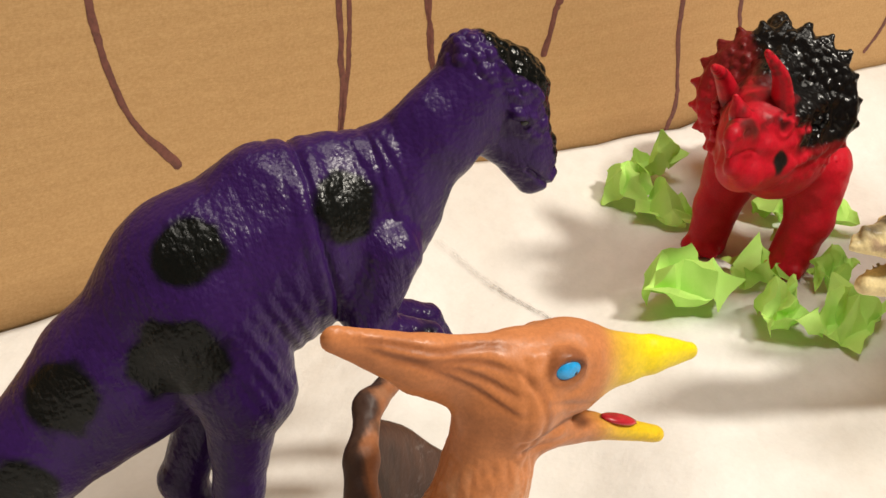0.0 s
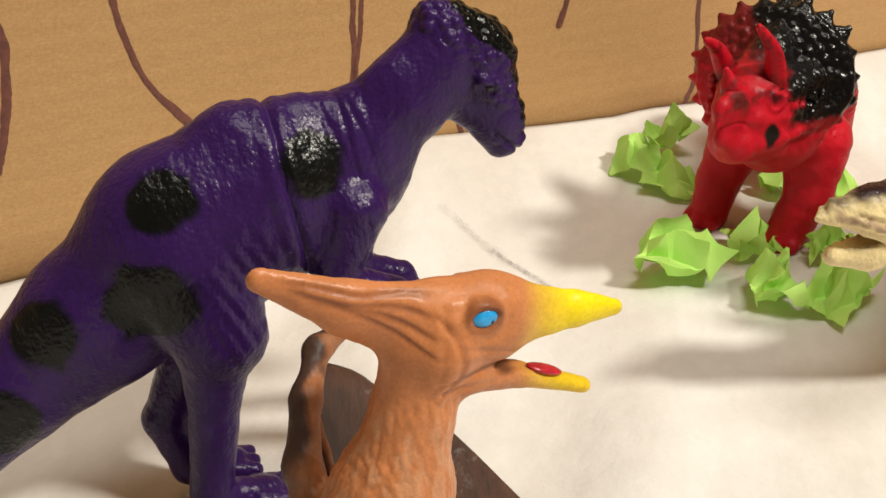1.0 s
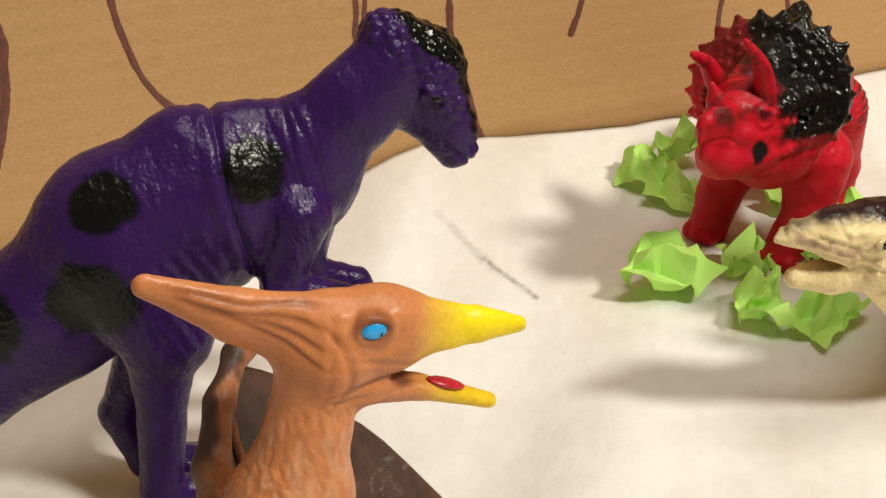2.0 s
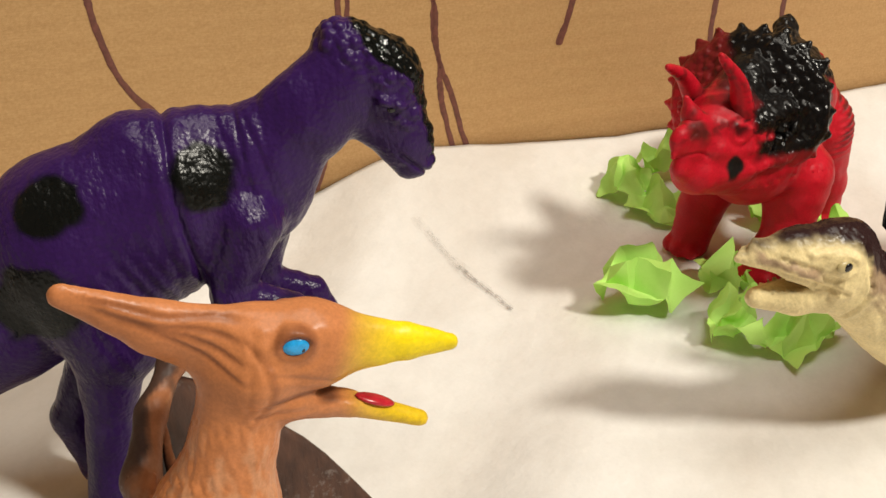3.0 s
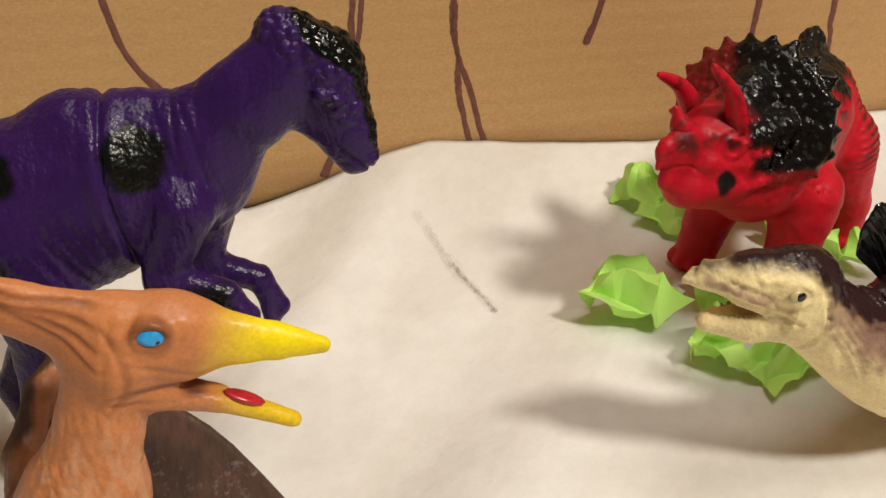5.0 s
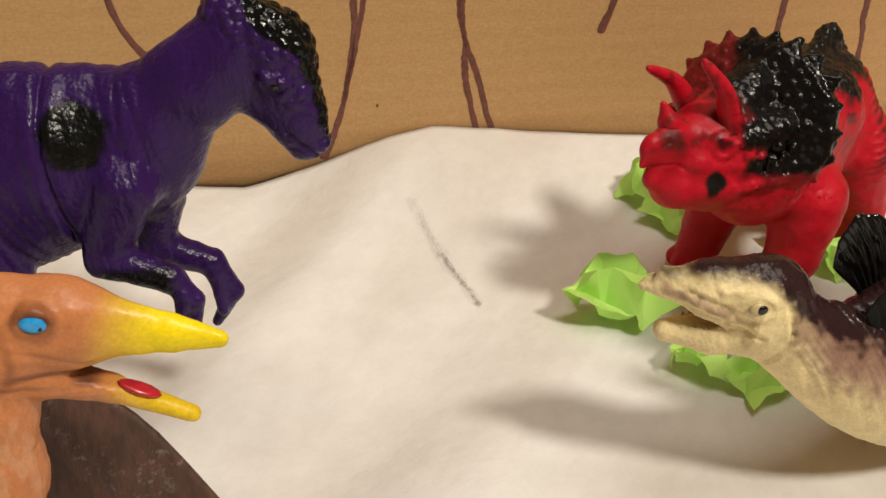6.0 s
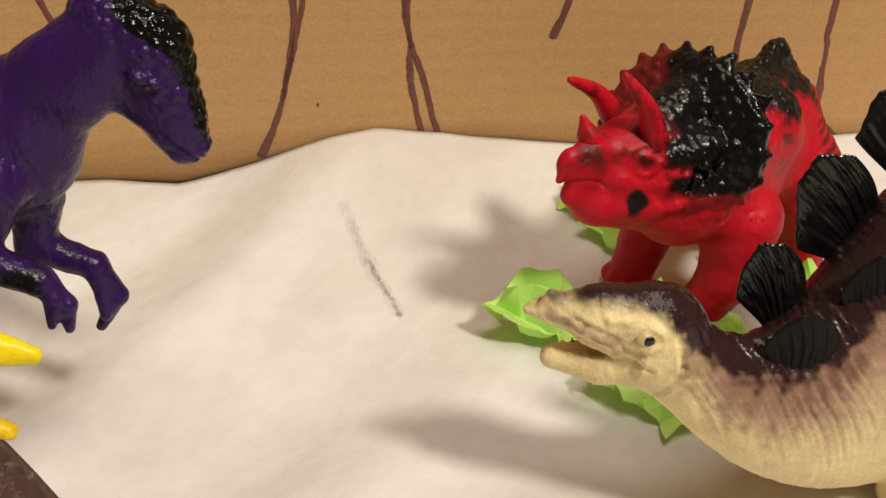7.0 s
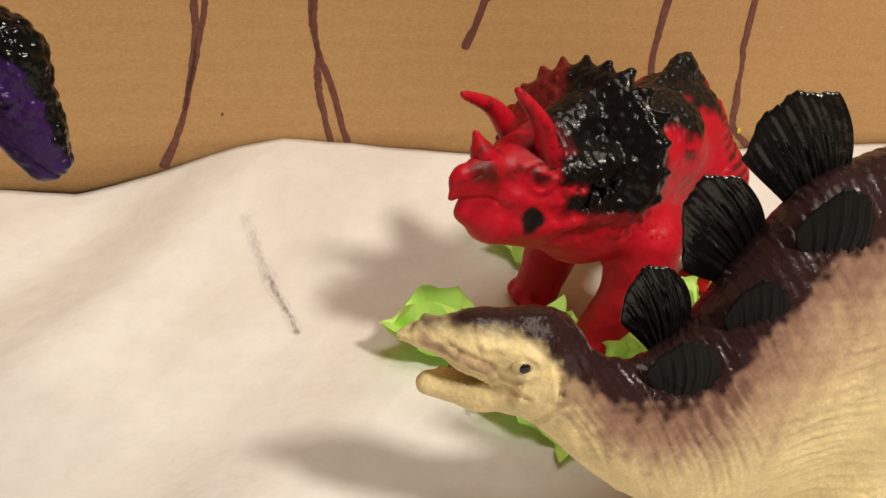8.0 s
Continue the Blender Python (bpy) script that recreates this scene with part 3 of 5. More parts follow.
def spot(p, centre, radius, seed=0.0, soft=1.2):
    d = np.linalg.norm(p - np.array(centre), axis=1) + 1.1 * wobble(p, 0.55, seed, 2)
    return 1 - soft_step(d, radius - soft, radius + soft)


def tint(base, layers, count, gloss=0.3):
    """Lays colours over a base; each layer is a mask, a colour and a gloss."""
    c = np.tile(np.array([*base, gloss], float), (count, 1))
    for mask, colour, shine in layers:
        c += np.clip(mask, 0, 1)[:, None] * (np.array([*colour, shine]) - c)
    return c


# the purple one
PURPLE = vinyl("purple_vinyl", 0.36, 0.14, 0.22, (700, 420, 190), 0.16, 900, 0.25)


def dome_edge(z):
    """Where the black of the dome begins, from the snout up to the crown."""
    return np.interp(z, [78, 83, 94, 106, 110, 113.6, 118, 124], [70, 65.0, 62.0, 57.6, 50.8, 47.2, 45.4, 44.5])


def purple_paint(p, n):
    s, l, z = p.T
    black = (0.004, 0.0045, 0.004)
    spots = [((-21, -17, 87), 8.6), ((-25, -20, 64), 10.0), ((-46, -12, 58), 7.6), ((-57, -11, 38), 8.5), ((12, -15, 89), 7.4), ((-70, -10, 26), 6)]
    masks = [(spot(p, c, r, i), black, 0.3) for i, (c, r) in enumerate(spots)]
    front = s - dome_edge(z)
    dome = soft_step(front + 0.8 * wobble(p, 0.7, 2, 2), -0.4, 0.6)
    arm = soft_step(s, 14, 17) * (1 - soft_step(s, 29, 33)) * soft_step(-l, 9, 12) * (1 - soft_step(z, 57.5, 60)) * soft_step(z, 44, 47)
    warm = soft_step(wobble(p, 0.12, 9, 3), 0.2, 0.9) * 0.5
    return tint((0.031, 0.0088, 0.080), [(warm, (0.023, 0.007, 0.052), 0.3), *masks, (arm, black, 0.3), (dome, black, 0.7)], len(p), 0.15)


def purple_sculpt(p):
    """Moulded relief: knobs on the head, folds at the shoulder, neck and flank."""
    s, l, z = p.T
    h = 0.20 * wobble(p, 0.30, 4, 3)
    d = s - (5.2 + (96 - z) * 0.13 + 1.0 * np.sin(z * 0.13))
    span = soft_step(z, 57, 62)
    h += span * (0.3 * ridge(d - 2.4, 1.3) - 0.8 * ridge(d, 0.7) + 0.25 * ridge(d + 2.2, 1.3) - 0.15 * ridge(d + 4.6, 0.8))
    for k, deep in ((0, 0.8), (2.9, 0.5), (5.6, 0.35), (-2.6, 0.35)):
        d = s - (20.0 + k + (96 - z) * 0.24 + 0.8 * np.sin(z * 0.2 + k))
        h += soft_step(z, 70, 78) * deep * 0.38 * (0.6 * ridge(d - 1.4, 0.9) - ridge(d, 0.65))
    flank = np.exp(-((s + 3) / 10) ** 2 - ((z - 60) / 13) ** 2)
    h += flank * 0.22 * np.sin(1.7 * (s + 0.55 * z) + 1.5 * wobble(p, 0.15, 2, 2))
    hatch = wobble(p * np.array([1.5, 1.2, 0.42]), 0.85, 7, 2)
    h += 0.10 * hatch * soft_step(s, -30, -10) * (1 - soft_step(s, 36, 46))
    d, u = along(s, z, (64.5, 80.8), (56.0, 87.6))
    h -= 0.75 * ridge(d, 0.55)
    d, u = along(s, z, (63.9, 86.4), (63.2, 85.2))
    h -= 0.5 * ridge(d, 0.6)
    r = np.hypot(s - 53.4, (z - 99.6) * 1.2)
    h += (0.2 * ridge(r - 3.2, 0.8) - 0.15 * ridge(r - 4.6, 0.7)) * (s > 48)
    on = (s > 37) & (z > 80)
    q = p[on]
    front = q[:, 0] - dome_edge(q[:, 2])
    big, small = cells(q, 3.0, 1), cells(q, 2.7, 2)
    crown = np.maximum(soft_step(front, -9, -5) * soft_step(q[:, 2], 92, 96), soft_step(q[:, 2] + 0.6 * (q[:, 0] - 42), 108, 112))
    knob = 0.75 * np.clip(1 - (big / 0.6) ** 2, 0, 1) * crown * (1 - soft_step(front, -1.0, 0.5))
    h[on] += knob + 0.6 * np.clip(1 - (small / 0.62) ** 2, 0, 1) * soft_step(front, -1.5, 0)
    return h


def purple_toy():
    toy = thing("pachycephalosaurus_toy", facing(-0.1092, 0.170, 1, -0.25), "glossy purple toy dinosaur with black spots and a black dome", "toy dinosaur")
    c = Clay((-112, -32, -1), (78, 26, 126), 0.66)
    c.slim = 0.94
    c.rod("body", (-14, -2, 70), (5, -2, 78), 24, 22, 2, 0.74)
    c.rod("body", (5, -2, 78), (21.5, -2, 81.8), 22, 17.6, 2, 0.72)
    c.ball("body", (13, -2, 91.5), 8.6, 4, 0.8)
    c.ball("body", (-2, -2, 89.5), 10.6, 4, 0.8)
    c.rod("tail", (-20, -2, 64), (-34, -2, 55), 20, 18, 2, 0.74, joint=5)
    c.rod("tail", (-34, -2, 55), (-52, -2, 41), 18, 13.2, 2, 0.78)
    c.rod("tail", (-52, -2, 41), (-80, -1, 16), 13.2, 7.5, 2, 0.85)
    c.rod("tail", (-80, -1, 16), (-103, 2, 6), 7.5, 3.5, 2)
    c.rod("neck", (23.6, -3, 86.2), (35.7, -5, 97.0), 13.6, 11.0, 2, 0.72, joint=5)
    c.rod("neck", (35.7, -5, 97.0), (43, -4.5, 103.3), 11.0, 11.0, 2, 0.72)
    # head: domed skull, deep brow and a downturned snout
    c.rod("head", (46, -4, 109.5), (53.0, -4.5, 105.8), 8.6, 8.8, 2, 0.84, joint=2)
    c.ball("head", (42.5, -4, 114.2), 4.2, 3)
    c.rod("head", (53.5, -4.5, 102), (58.2, -5, 90), 9.2, 6.4, 2, 0.80)
    c.rod("head", (58.2, -5, 90), (60.2, -5, 85.0), 6.4, 5.2, 2, 0.84)
    c.rod("head", (47, -4, 98), (56, -5, 89.2), 6.8, 4.4, 2, 0.88)
    c.rod("head", (55.5, -5, 88), (58.6, -5, 83.0), 3.6, 2.9, 1.2, 0.9)
    for side in (-1, 1):
        c.rod("head", (50.8, -4.2 + side * 7.6, 101.8), (56.0, -4.5 + side * 6.9, 100.2), 1.2, 0.9, 1.2)
    # arms
    c.rod("arm:near", (21, -12, 76), (16, -13.5, 61), 8.2, 5.2, 3, joint=2.5)
    c.rod("arm:near", (16, -13.5, 59.5), (30, -14.5, 55), 4.9, 3.5, 2)
    c.rod("arm:near", (30, -14.5, 55), (35.0, -15, 49.5), 3.2, 2.3, 1.5)
    c.rod("arm:near", (35.0, -15, 49.5), (35.2, -15, 43.5), 2.2, 1.5, 1)
    c.rod("arm:near", (32.5, -16.5, 51.5), (32, -16.5, 45), 2.0, 1.2, 1)
    c.rod("arm:far", (26, 2, 66), (24.5, 2.5, 54), 6.5, 4.6, 3)
    c.rod("arm:far", (24.5, 2.5, 54), (37.5, 2, 49.5), 4.4, 3.4, 2)
    c.rod("arm:far", (37.5, 2, 49.5), (42.5, 2, 41.5), 3.2, 2.6, 1.5)
    c.rod("arm:far", (42.5, 2, 41.5), (38.3, 2, 33), 2.4, 1.4, 1)
    c.rod("arm:far", (38.5, 0.5, 47.5), (40, -0.5, 37.5), 2.4, 1.4, 1)
    # legs
    c.rod("leg:near", (-16, -8.5, 67), (-10, -11.5, 50), 17.5, 11.5, 2, 0.72, joint=1.0)
    c.rod("leg:near", (-11, -11, 49), (-13, -10.5, 26), 8.8, 5.8, 2, 0.9)
    c.rod("leg:near", (-13, -10.5, 26), (-15, -10.5, 7), 5.8, 5.6, 2)
    c.rod("leg:near", (-12, -10.5, 5.5), (-1, -10, 4), 5.0, 3.6, 2)
    for dl in (-4.5, 0, 4.5):
        c.rod("leg:near", (-4, -10.5 + dl * 0.7, 4), (4, -10 + dl, 2.6), 3.0, 2.0, 1.2)
    c.rod("leg:far", (-17, 6, 60), (-14, 6, 40), 14, 8, 2, 0.72, joint=3)
    c.rod("leg:far", (-14, 5.5, 40), (-22, 5, 20), 7.0, 5.4, 2)
    c.rod("leg:far", (-22, 5, 20), (-17, 4, 6), 5.4, 5.0, 2)
    c.rod("leg:far", (-17, 4, 5.5), (-7, 4, 4), 5.0, 3.6, 2)
    for dl in (-4, 0, 4):
        c.rod("leg:far", (-9, 4 + dl * 0.7, 4), (-2, 4 + dl, 2.6), 3.0, 2.0, 1.2)
    c.parts(toy, PURPLE, purple_paint, {"head": "bumpy head with a black dome"}, purple_sculpt)
    for side in (-1, 1):
        part("eye", egg((53.4, -4.4 + side * 7.1, 99.6), 1.1, (1, 0.5, 0.8)), EYE_BLACK, toy, "small black eye")


purple_toy()

# the pterosaur
ORANGE = vinyl("orange_brown_vinyl", 0.50, 0.10)


def ptero_paint(p, n):
    s, l, z = p.T
    w = wobble(p, 0.3, 1, 2)
    beak = soft_step(s + 0.25 * (84 - z) + 0.8 * w, -22, -9)
    low = soft_step(s + 0.6 * w, -21, -10)
    upper = z > 77.2 - 0.28 * (s + 21)
    groove = np.zeros(len(p))
    for k, (z0, s0) in enumerate(((98.6, -59), (97.4, -58), (96.2, -55), (94.4, -52))):
        z1 = 92.6 - 2.7 * k
        u = np.clip((s - s0) / (-36.0 - s0), -0.05, 1.0)
        d = np.abs(z - (z0 + (z1 - z0) * u) - 0.5 * np.sin(s * 0.3 + k))
        groove = np.maximum(groove, (1 - soft_step(d, 0.3, 1.0)) * soft_step(s, s0 - 2, s0 + 3) * (1 - soft_step(s, -38, -34)))
    groove *= np.abs(l) > 1.2
    fur = soft_step(wobble(p * np.array([1.8, 1.8, 0.55]), 0.55, 7, 3), 0.0, 0.6) * (1 - soft_step(z, 68, 77)) * 0.55
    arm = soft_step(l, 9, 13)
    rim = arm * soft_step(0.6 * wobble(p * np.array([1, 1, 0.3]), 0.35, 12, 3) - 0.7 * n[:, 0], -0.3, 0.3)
    back = soft_step(-s, 50, 56) * (1 - soft_step(z, 60, 68)) * 0.8
    lip = 1 - soft_step(np.abs(z - 78.2 + 0.12 * (s + 21)), 0.35, 1.1)
    lip = lip * soft_step(s, -33, -30) * (1 - soft_step(s, -21, -19)) * (np.abs(l) > 2) * 0.8
    cheek_line = np.hypot(s + 40.5, z - 82.5)
    cheek = (1 - soft_step(np.abs(cheek_line - 9.6), 0.25, 0.8)) * soft_step(s, -36, -33.5) * (np.abs(l) > 3) * soft_step(z, 72, 74) * 0.4
    # Dark eye rim; the deeper upper half paints in the brow's shadow.
    socket_shade = (1 - soft_step(np.hypot((s + 27.2) / 1.25, z - 89.1), 2.1, 3.4)) * (np.abs(l) > 4) * np.where(z > 89, 0.85, 0.5)
    mouth = soft_step(-np.hypot((s + 20) / 2.2, z - 76.6), -2.0, -1.0) * (np.abs(l) < 4)
    base, dark = (0.54, 0.205, 0.078), (0.20, 0.065, 0.028)
    return tint(base, [(groove * 0.6, dark, 0.2), (fur, (0.60, 0.32, 0.18), 0.3), (back, (0.08, 0.04, 0.025), 0.3), (arm * 0.6, (0.20, 0.085, 0.045), 0.0), (rim, (0.060, 0.032, 0.024), 0.0), (cheek, dark, 0.3), (socket_shade, dark, 0.3), (lip, dark, 0.3),
                       (low * ~upper, (0.78, 0.53, 0.016), 0.45), (beak * upper, (0.88, 0.68, 0.008), 0.5), (mouth, (0.14, 0.05, 0.025), 0.3)], len(p), 0.5)


def wing_mesh(name):
    """The raised far wing: a thick skin from the arm to the long finger, sagging a little."""
    bm = bmesh.new()
    rows, cols = 16, 22
    arm = spline([(-56, 9, 42), (-53, 15, 53), (-50.0, 22, 61), (-46, 28, 64.5)], 8)
    finger = spline([(-46, 28, 64.5), (-38, 30, 59), (-31, 30.8, 51.5), (-18.5, 31, 40.5), (-2.3, 27.7, 20), (12.5, 23.4, 1.0)], 8)
    root = spline([(-56, 9, 42), (-54, 12, 30), (-46, 14, 14), (-34, 16, 2)], 8)
    pick = lambda line, u: np.array([np.interp(u * (len(line) - 1), np.arange(len(line)), line[:, k]) for k in range(3)])
    grid = {}
    for side in (0, 1):
        for i in range(rows + 1):
            for j in range(cols + 1):
                u, v = i / rows, j / cols
                a = pick(arm, v)
                b = pick(root, u)
                c = pick(finger, u)
                d = pick(root, 1.0) * (1 - v) + pick(finger, 1.0) * v
                bl = b * (1 - v) + c * v + a * (1 - u) + d * u - (pick(root, 0) * (1 - v) * (1 - u) + pick(arm, 1.0) * v * (1 - u) + pick(root, 1.0) * (1 - v) * u + pick(finger, 1.0) * v * u)
                bl[1] += 3.0 * math.sin(math.pi * u) * math.sin(math.pi * v) + 0.5 * math.sin(v * 19 + u * 4) + (0.9 if side else -0.9) * (1 if 0 < v < 1 else 0.6)
                grid[side, i, j] = bm.verts.new(bl * 1e-3)
    for i in range(rows):
        for j in range(cols):
            q = [grid[0, i, j], grid[0, i, j + 1], grid[0, i + 1, j + 1], grid[0, i + 1, j]]
            bm.faces.new(q)
            bm.faces.new([grid[1, i, j], grid[1, i + 1, j], grid[1, i + 1, j + 1], grid[1, i, j + 1]])
    for i in range(rows):
        for j in (0, cols):
            bm.faces.new([grid[0, i, j], grid[0, i + 1, j], grid[1, i + 1, j], grid[1, i, j]])
    for j in range(cols):
        for i in (0, rows):
            bm.faces.new([grid[0, i, j], grid[1, i, j], grid[1, i, j + 1], grid[0, i, j + 1]])
    bmesh.ops.recalc_face_normals(bm, faces=bm.faces)
    return bm


def wing_material():
    m, t, b = nodes_of("brown_wing_vinyl")
    o = coords(t)
    big = noise_tex(t, o, 55, 5, 0.65).outputs[0]
    streak = noise_tex(t, mapped(t, o, (500, 500, 90), (0, 0.7, 0)), 1.0, 4, 0.6).outputs[0]
    c = ramp(t, big, [(0.3, (0.038, 0.018, 0.012)), (0.75, (0.105, 0.043, 0.024))])
    c = mix(t, 0.45, c, ramp(t, streak, [(0.35, (0.025, 0.013, 0.010)), (0.7, (0.11, 0.05, 0.03))]))
    scuff = noise_tex(t, o, 520, 4, 0.7).outputs[0]
    patch = ramp(t, noise_tex(t, o, 75, 3, 0.5).outputs[0], [(0.50, (0, 0, 0)), (0.62, (0.6, 0.6, 0.6))])
    worn = mix(t, 1.0, ramp(t, scuff, [(0.55, (0, 0, 0)), (0.66, (1, 1, 1))]), patch, "MULTIPLY")
    c = mix(t, worn, c, (0.20, 0.165, 0.15))
    t.links.new(c, b.inputs["Base Color"])
    b.inputs["Roughness"].default_value = 0.5
    n1 = bump(t, b, scuff, 0.35, 0.0006)
    bump(t, b, streak, 0.4, 0.0008, n1)
    return m


def ptero_sculpt(p):
    """Moulded relief: crest grooves, eyelids, cheek folds and the feathery neck."""
    s, l, z = p.T
    h = 0.12 * wobble(p, 0.4, 4, 3)
    side = soft_step(np.abs(l), 0.8, 1.8)
    for k, (z0, s0) in enumerate(((98.6, -59), (97.4, -58), (96.2, -55), (94.4, -52))):
        z1 = 92.6 - 2.7 * k
        u = np.clip((s - s0) / (-36.0 - s0), -0.05, 1.0)
        d = z - (z0 + (z1 - z0) * u) - 0.5 * np.sin(s * 0.3 + k)
        h += side * soft_step(s, s0 - 2, s0 + 3) * (1 - soft_step(s, -38, -33)) * (0.06 * ridge(d - 1.3, 0.7) - 0.20 * ridge(d, 0.5))
    face = soft_step(np.abs(l), 3, 4.5) * soft_step(s, -46, -42) * np.where(l < 0, 1.0, 0.3)
    r = np.hypot((s + 27.2) / 1.25, z - 89.0)
    h += face * (0.22 * ridge(r - 2.3, 0.5) - 0.5 * ridge(r, 1.7) - 0.22 * ridge(r - 3.9, 0.6) * soft_step(88 - z, -1, 2))
    d, u = along(s, z, (-33, 91.8), (-20, 90.8))
    h += face * 0.15 * ridge(d, 1.0)
    d = np.hypot(s + 41.5, z - 82.5) - 9.6
    h += face * soft_step(s, -36, -33.5) * soft_step(z, 71, 73) * (0.06 * ridge(d + 1.2, 0.9) - 0.18 * ridge(d, 0.5))
    for a, b, deep in (((-35, 78.6), (-20, 77.4), 0.55), ((-34, 76.0), (-22, 74.8), 0.3), ((-30.5, 84.6), (-20, 80.2), 0.35), ((-33.5, 91), (-35.5, 80), 0.15)):
        d, u = along(s, z, a, b)
        h -= face * (0.4 * deep * ridge(d, 0.55) - 0.12 * ridge(d - 1.3, 0.8))
    fur = (z < 76) & (z > 14) & (l < 11) & (s < -24)
    q = p[fur]
    clump = cells(q * np.array([1.0, 1.0, 0.30]) + 0.8 * np.sin(q[:, 2:3] * 0.5), 1.8, 3)
    h[fur] += (0.20 * np.clip(1 - (clump / 0.7) ** 2, 0, 1) + 0.12 * wobble(q * np.array([2.2, 2.2, 0.5]), 0.9, 5, 2)) * (1 - soft_step(q[:, 2] + 1.2 * np.maximum(q[:, 0] + 34, 0), 72, 80))
    arm = soft_step(l, 9, 12)
    return h + arm * 0.15 * wobble(p * np.array([1.6, 1.6, 0.4]), 0.7, 8, 2)


def ptero_toy():
    toy = thing("pterosaur_toy", facing(-0.0833, 0.0812, 1, -0.263), "orange-brown toy pterosaur with a yellow beak, blue eye and raised wing", "toy dinosaur")
    c = Clay((-90, -22, -1), (4, 44, 107), 0.52)
    c.slim = 0.95
    c.rod("head", (-32, 0, 85), (-24, 0, 85.2), 8.8, 7.9, 2, 0.82)
    c.rod("head", (-32, 0, 83), (-29, 0, 77), 8.4, 5.4, 2, 0.85)
    c.rod("beak:upper", (-25, 0, 85.8), (-8, 0, 83.6), 7.8, 3.5, 1.5, 0.70)
    c.rod("beak:upper", (-8, 0, 83.8), (-0.2, 0, 82.4), 3.5, 1.7, 1, 0.8)
    c.rod("beak:lower", (-28, 0, 75.8), (-18, 0, 73.0), 4.4, 2.5, 1.5, 1.05, joint=1.5)
    c.rod("beak:lower", (-18, 0, 73.0), (-5.0, 0, 67.4), 2.5, 1.4, 1, 1.1)
    c.rod("crest", (-34, 0, 87.4), (-48, 0, 91.8), 6.4, 4.8, 2, 0.64, joint=3)
    c.rod("crest", (-48, 0, 91.8), (-61.6, 0, 99.2), 4.8, 2.2, 2, 0.66)
    c.rod("crest", (-36, 0, 84), (-45, 0, 88.5), 6.4, 3.6, 2, 0.6)
    for side in (-1, 1):
        inset = 1.0 if side < 0 else 0.72
        c.rod("head", (-31.8, side * 5.4 * inset, 88.6), (-28.0, side * 5.0 * inset, 90.8), 0.5, 0.6, 1.6)
        c.rod("head", (-28.0, side * 5.0 * inset, 90.8), (-21.5, side * 4.0 * inset, 88.8), 0.6, 0.4, 1.6)
        rim = [(-27.3 + 2.6 * math.cos(k * math.pi / 6), side * 5.8 * inset, 89.0 + 1.85 * math.sin(k * math.pi / 6)) for k in range(13)]
        for k in range(12):
            c.rod("head", rim[k], rim[k + 1], 0.55, 0.55, 0.7)
        c.ball("head", (-33.5, side * 3.5, 82), 5.0, 3)
    c.rod("head", (-22.5, 0, 77.2), (-4, 0, 74.2), 1.3, 3.2, 1.0, cut=True, wide=3.0)
    c.rod("neck", (-36.0, 0, 82), (-37.2, 0, 70), 6.8, 7.3, 2, 0.88, joint=3)
    c.rod("neck", (-37.2, 0, 70), (-41, 0, 54), 7.3, 10.6, 2, 0.92)
    c.rod("body", (-41, 0, 54), (-47, 0, 38), 11, 13.6, 2, 0.95)
    c.rod("body", (-47, 0, 38), (-54, 0, 20), 13.6, 13.5, 2, 0.95)
    for side in (-1, 1):
        tag = "leg:near" if side < 0 else "leg:far"
        c.rod(tag, (-56, side * 8, 20), (-52, side * 10, 8), 8, 4.5, 5)
        c.rod(tag, (-52, side * 10, 5), (-44, side * 11, 2.5), 4.2, 2.4, 3)
    c.rod("tail", (-58, 0, 18), (-76, 0, 4), 8, 2.6, 5)
    # the far arm, bent up to the wrist, with its bony ridge
    c.rod("arm", (-52, 4, 40), (-53.5, 13, 53), 5.0, 3.6, 2, joint=3)
    c.rod("arm", (-53.5, 13, 53), (-50.5, 20, 62.5), 3.6, 2.8, 2)
    c.rod("arm", (-50.5, 20, 62.5), (-46, 28, 67.3), 2.8, 2.5, 2)
    c.rod("arm", (-46, 28, 67.3), (-37, 34, 69), 2.5, 2.0, 2)
    c.rod("arm", (-49.5, 22, 61.5), (-47.5, 15, 47), 1.0, 1.2, 1)
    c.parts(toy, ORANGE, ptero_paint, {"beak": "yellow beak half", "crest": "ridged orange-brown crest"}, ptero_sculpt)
    part("wing", wing_mesh("wing"), wing_material(), toy, "dark brown raised wing")
    for side in (-1, 1):
        eye = part("eye", egg((-27.3, 5.9 * side if side < 0 else 4.2, 89.1), 2.0, (1.2, 0.50, 0.85)), EYE_BLUE, toy, "bright blue eye")
        part("pupil", egg((-26.3, 6.45 * side if side < 0 else 4.8, 88.6), 0.55, (0.9, 0.6, 1)), EYE_BLACK, eye, "dark pupil")
    bm = bmesh.new()
    bmesh.ops.create_uvsphere(bm, u_segments=12, v_segments=8, radius=0.001, matrix=pose(-0.0133, -0.0006, 0.0731, 0, 22, 0) @ Matrix.Diagonal((3.8, 1.7, 0.7, 1)))
    part("tongue", bm, TONGUE, toy, "red tongue")


ptero_toy()

# the horned one
RED = vinyl("red_vinyl", 0.52, 0.15, 0.08, (300, 300, 200), 0.05, 700)


FRILL_AT = np.array((-34.0, -1.2, 65.8))
FRILL_OUT = np.array((0.914, 0.334, 0.232))
FRILL_RIGHT = np.array((-0.343, 0.939, 0.0))
FRILL_UP = np.cross(FRILL_OUT, FRILL_RIGHT)


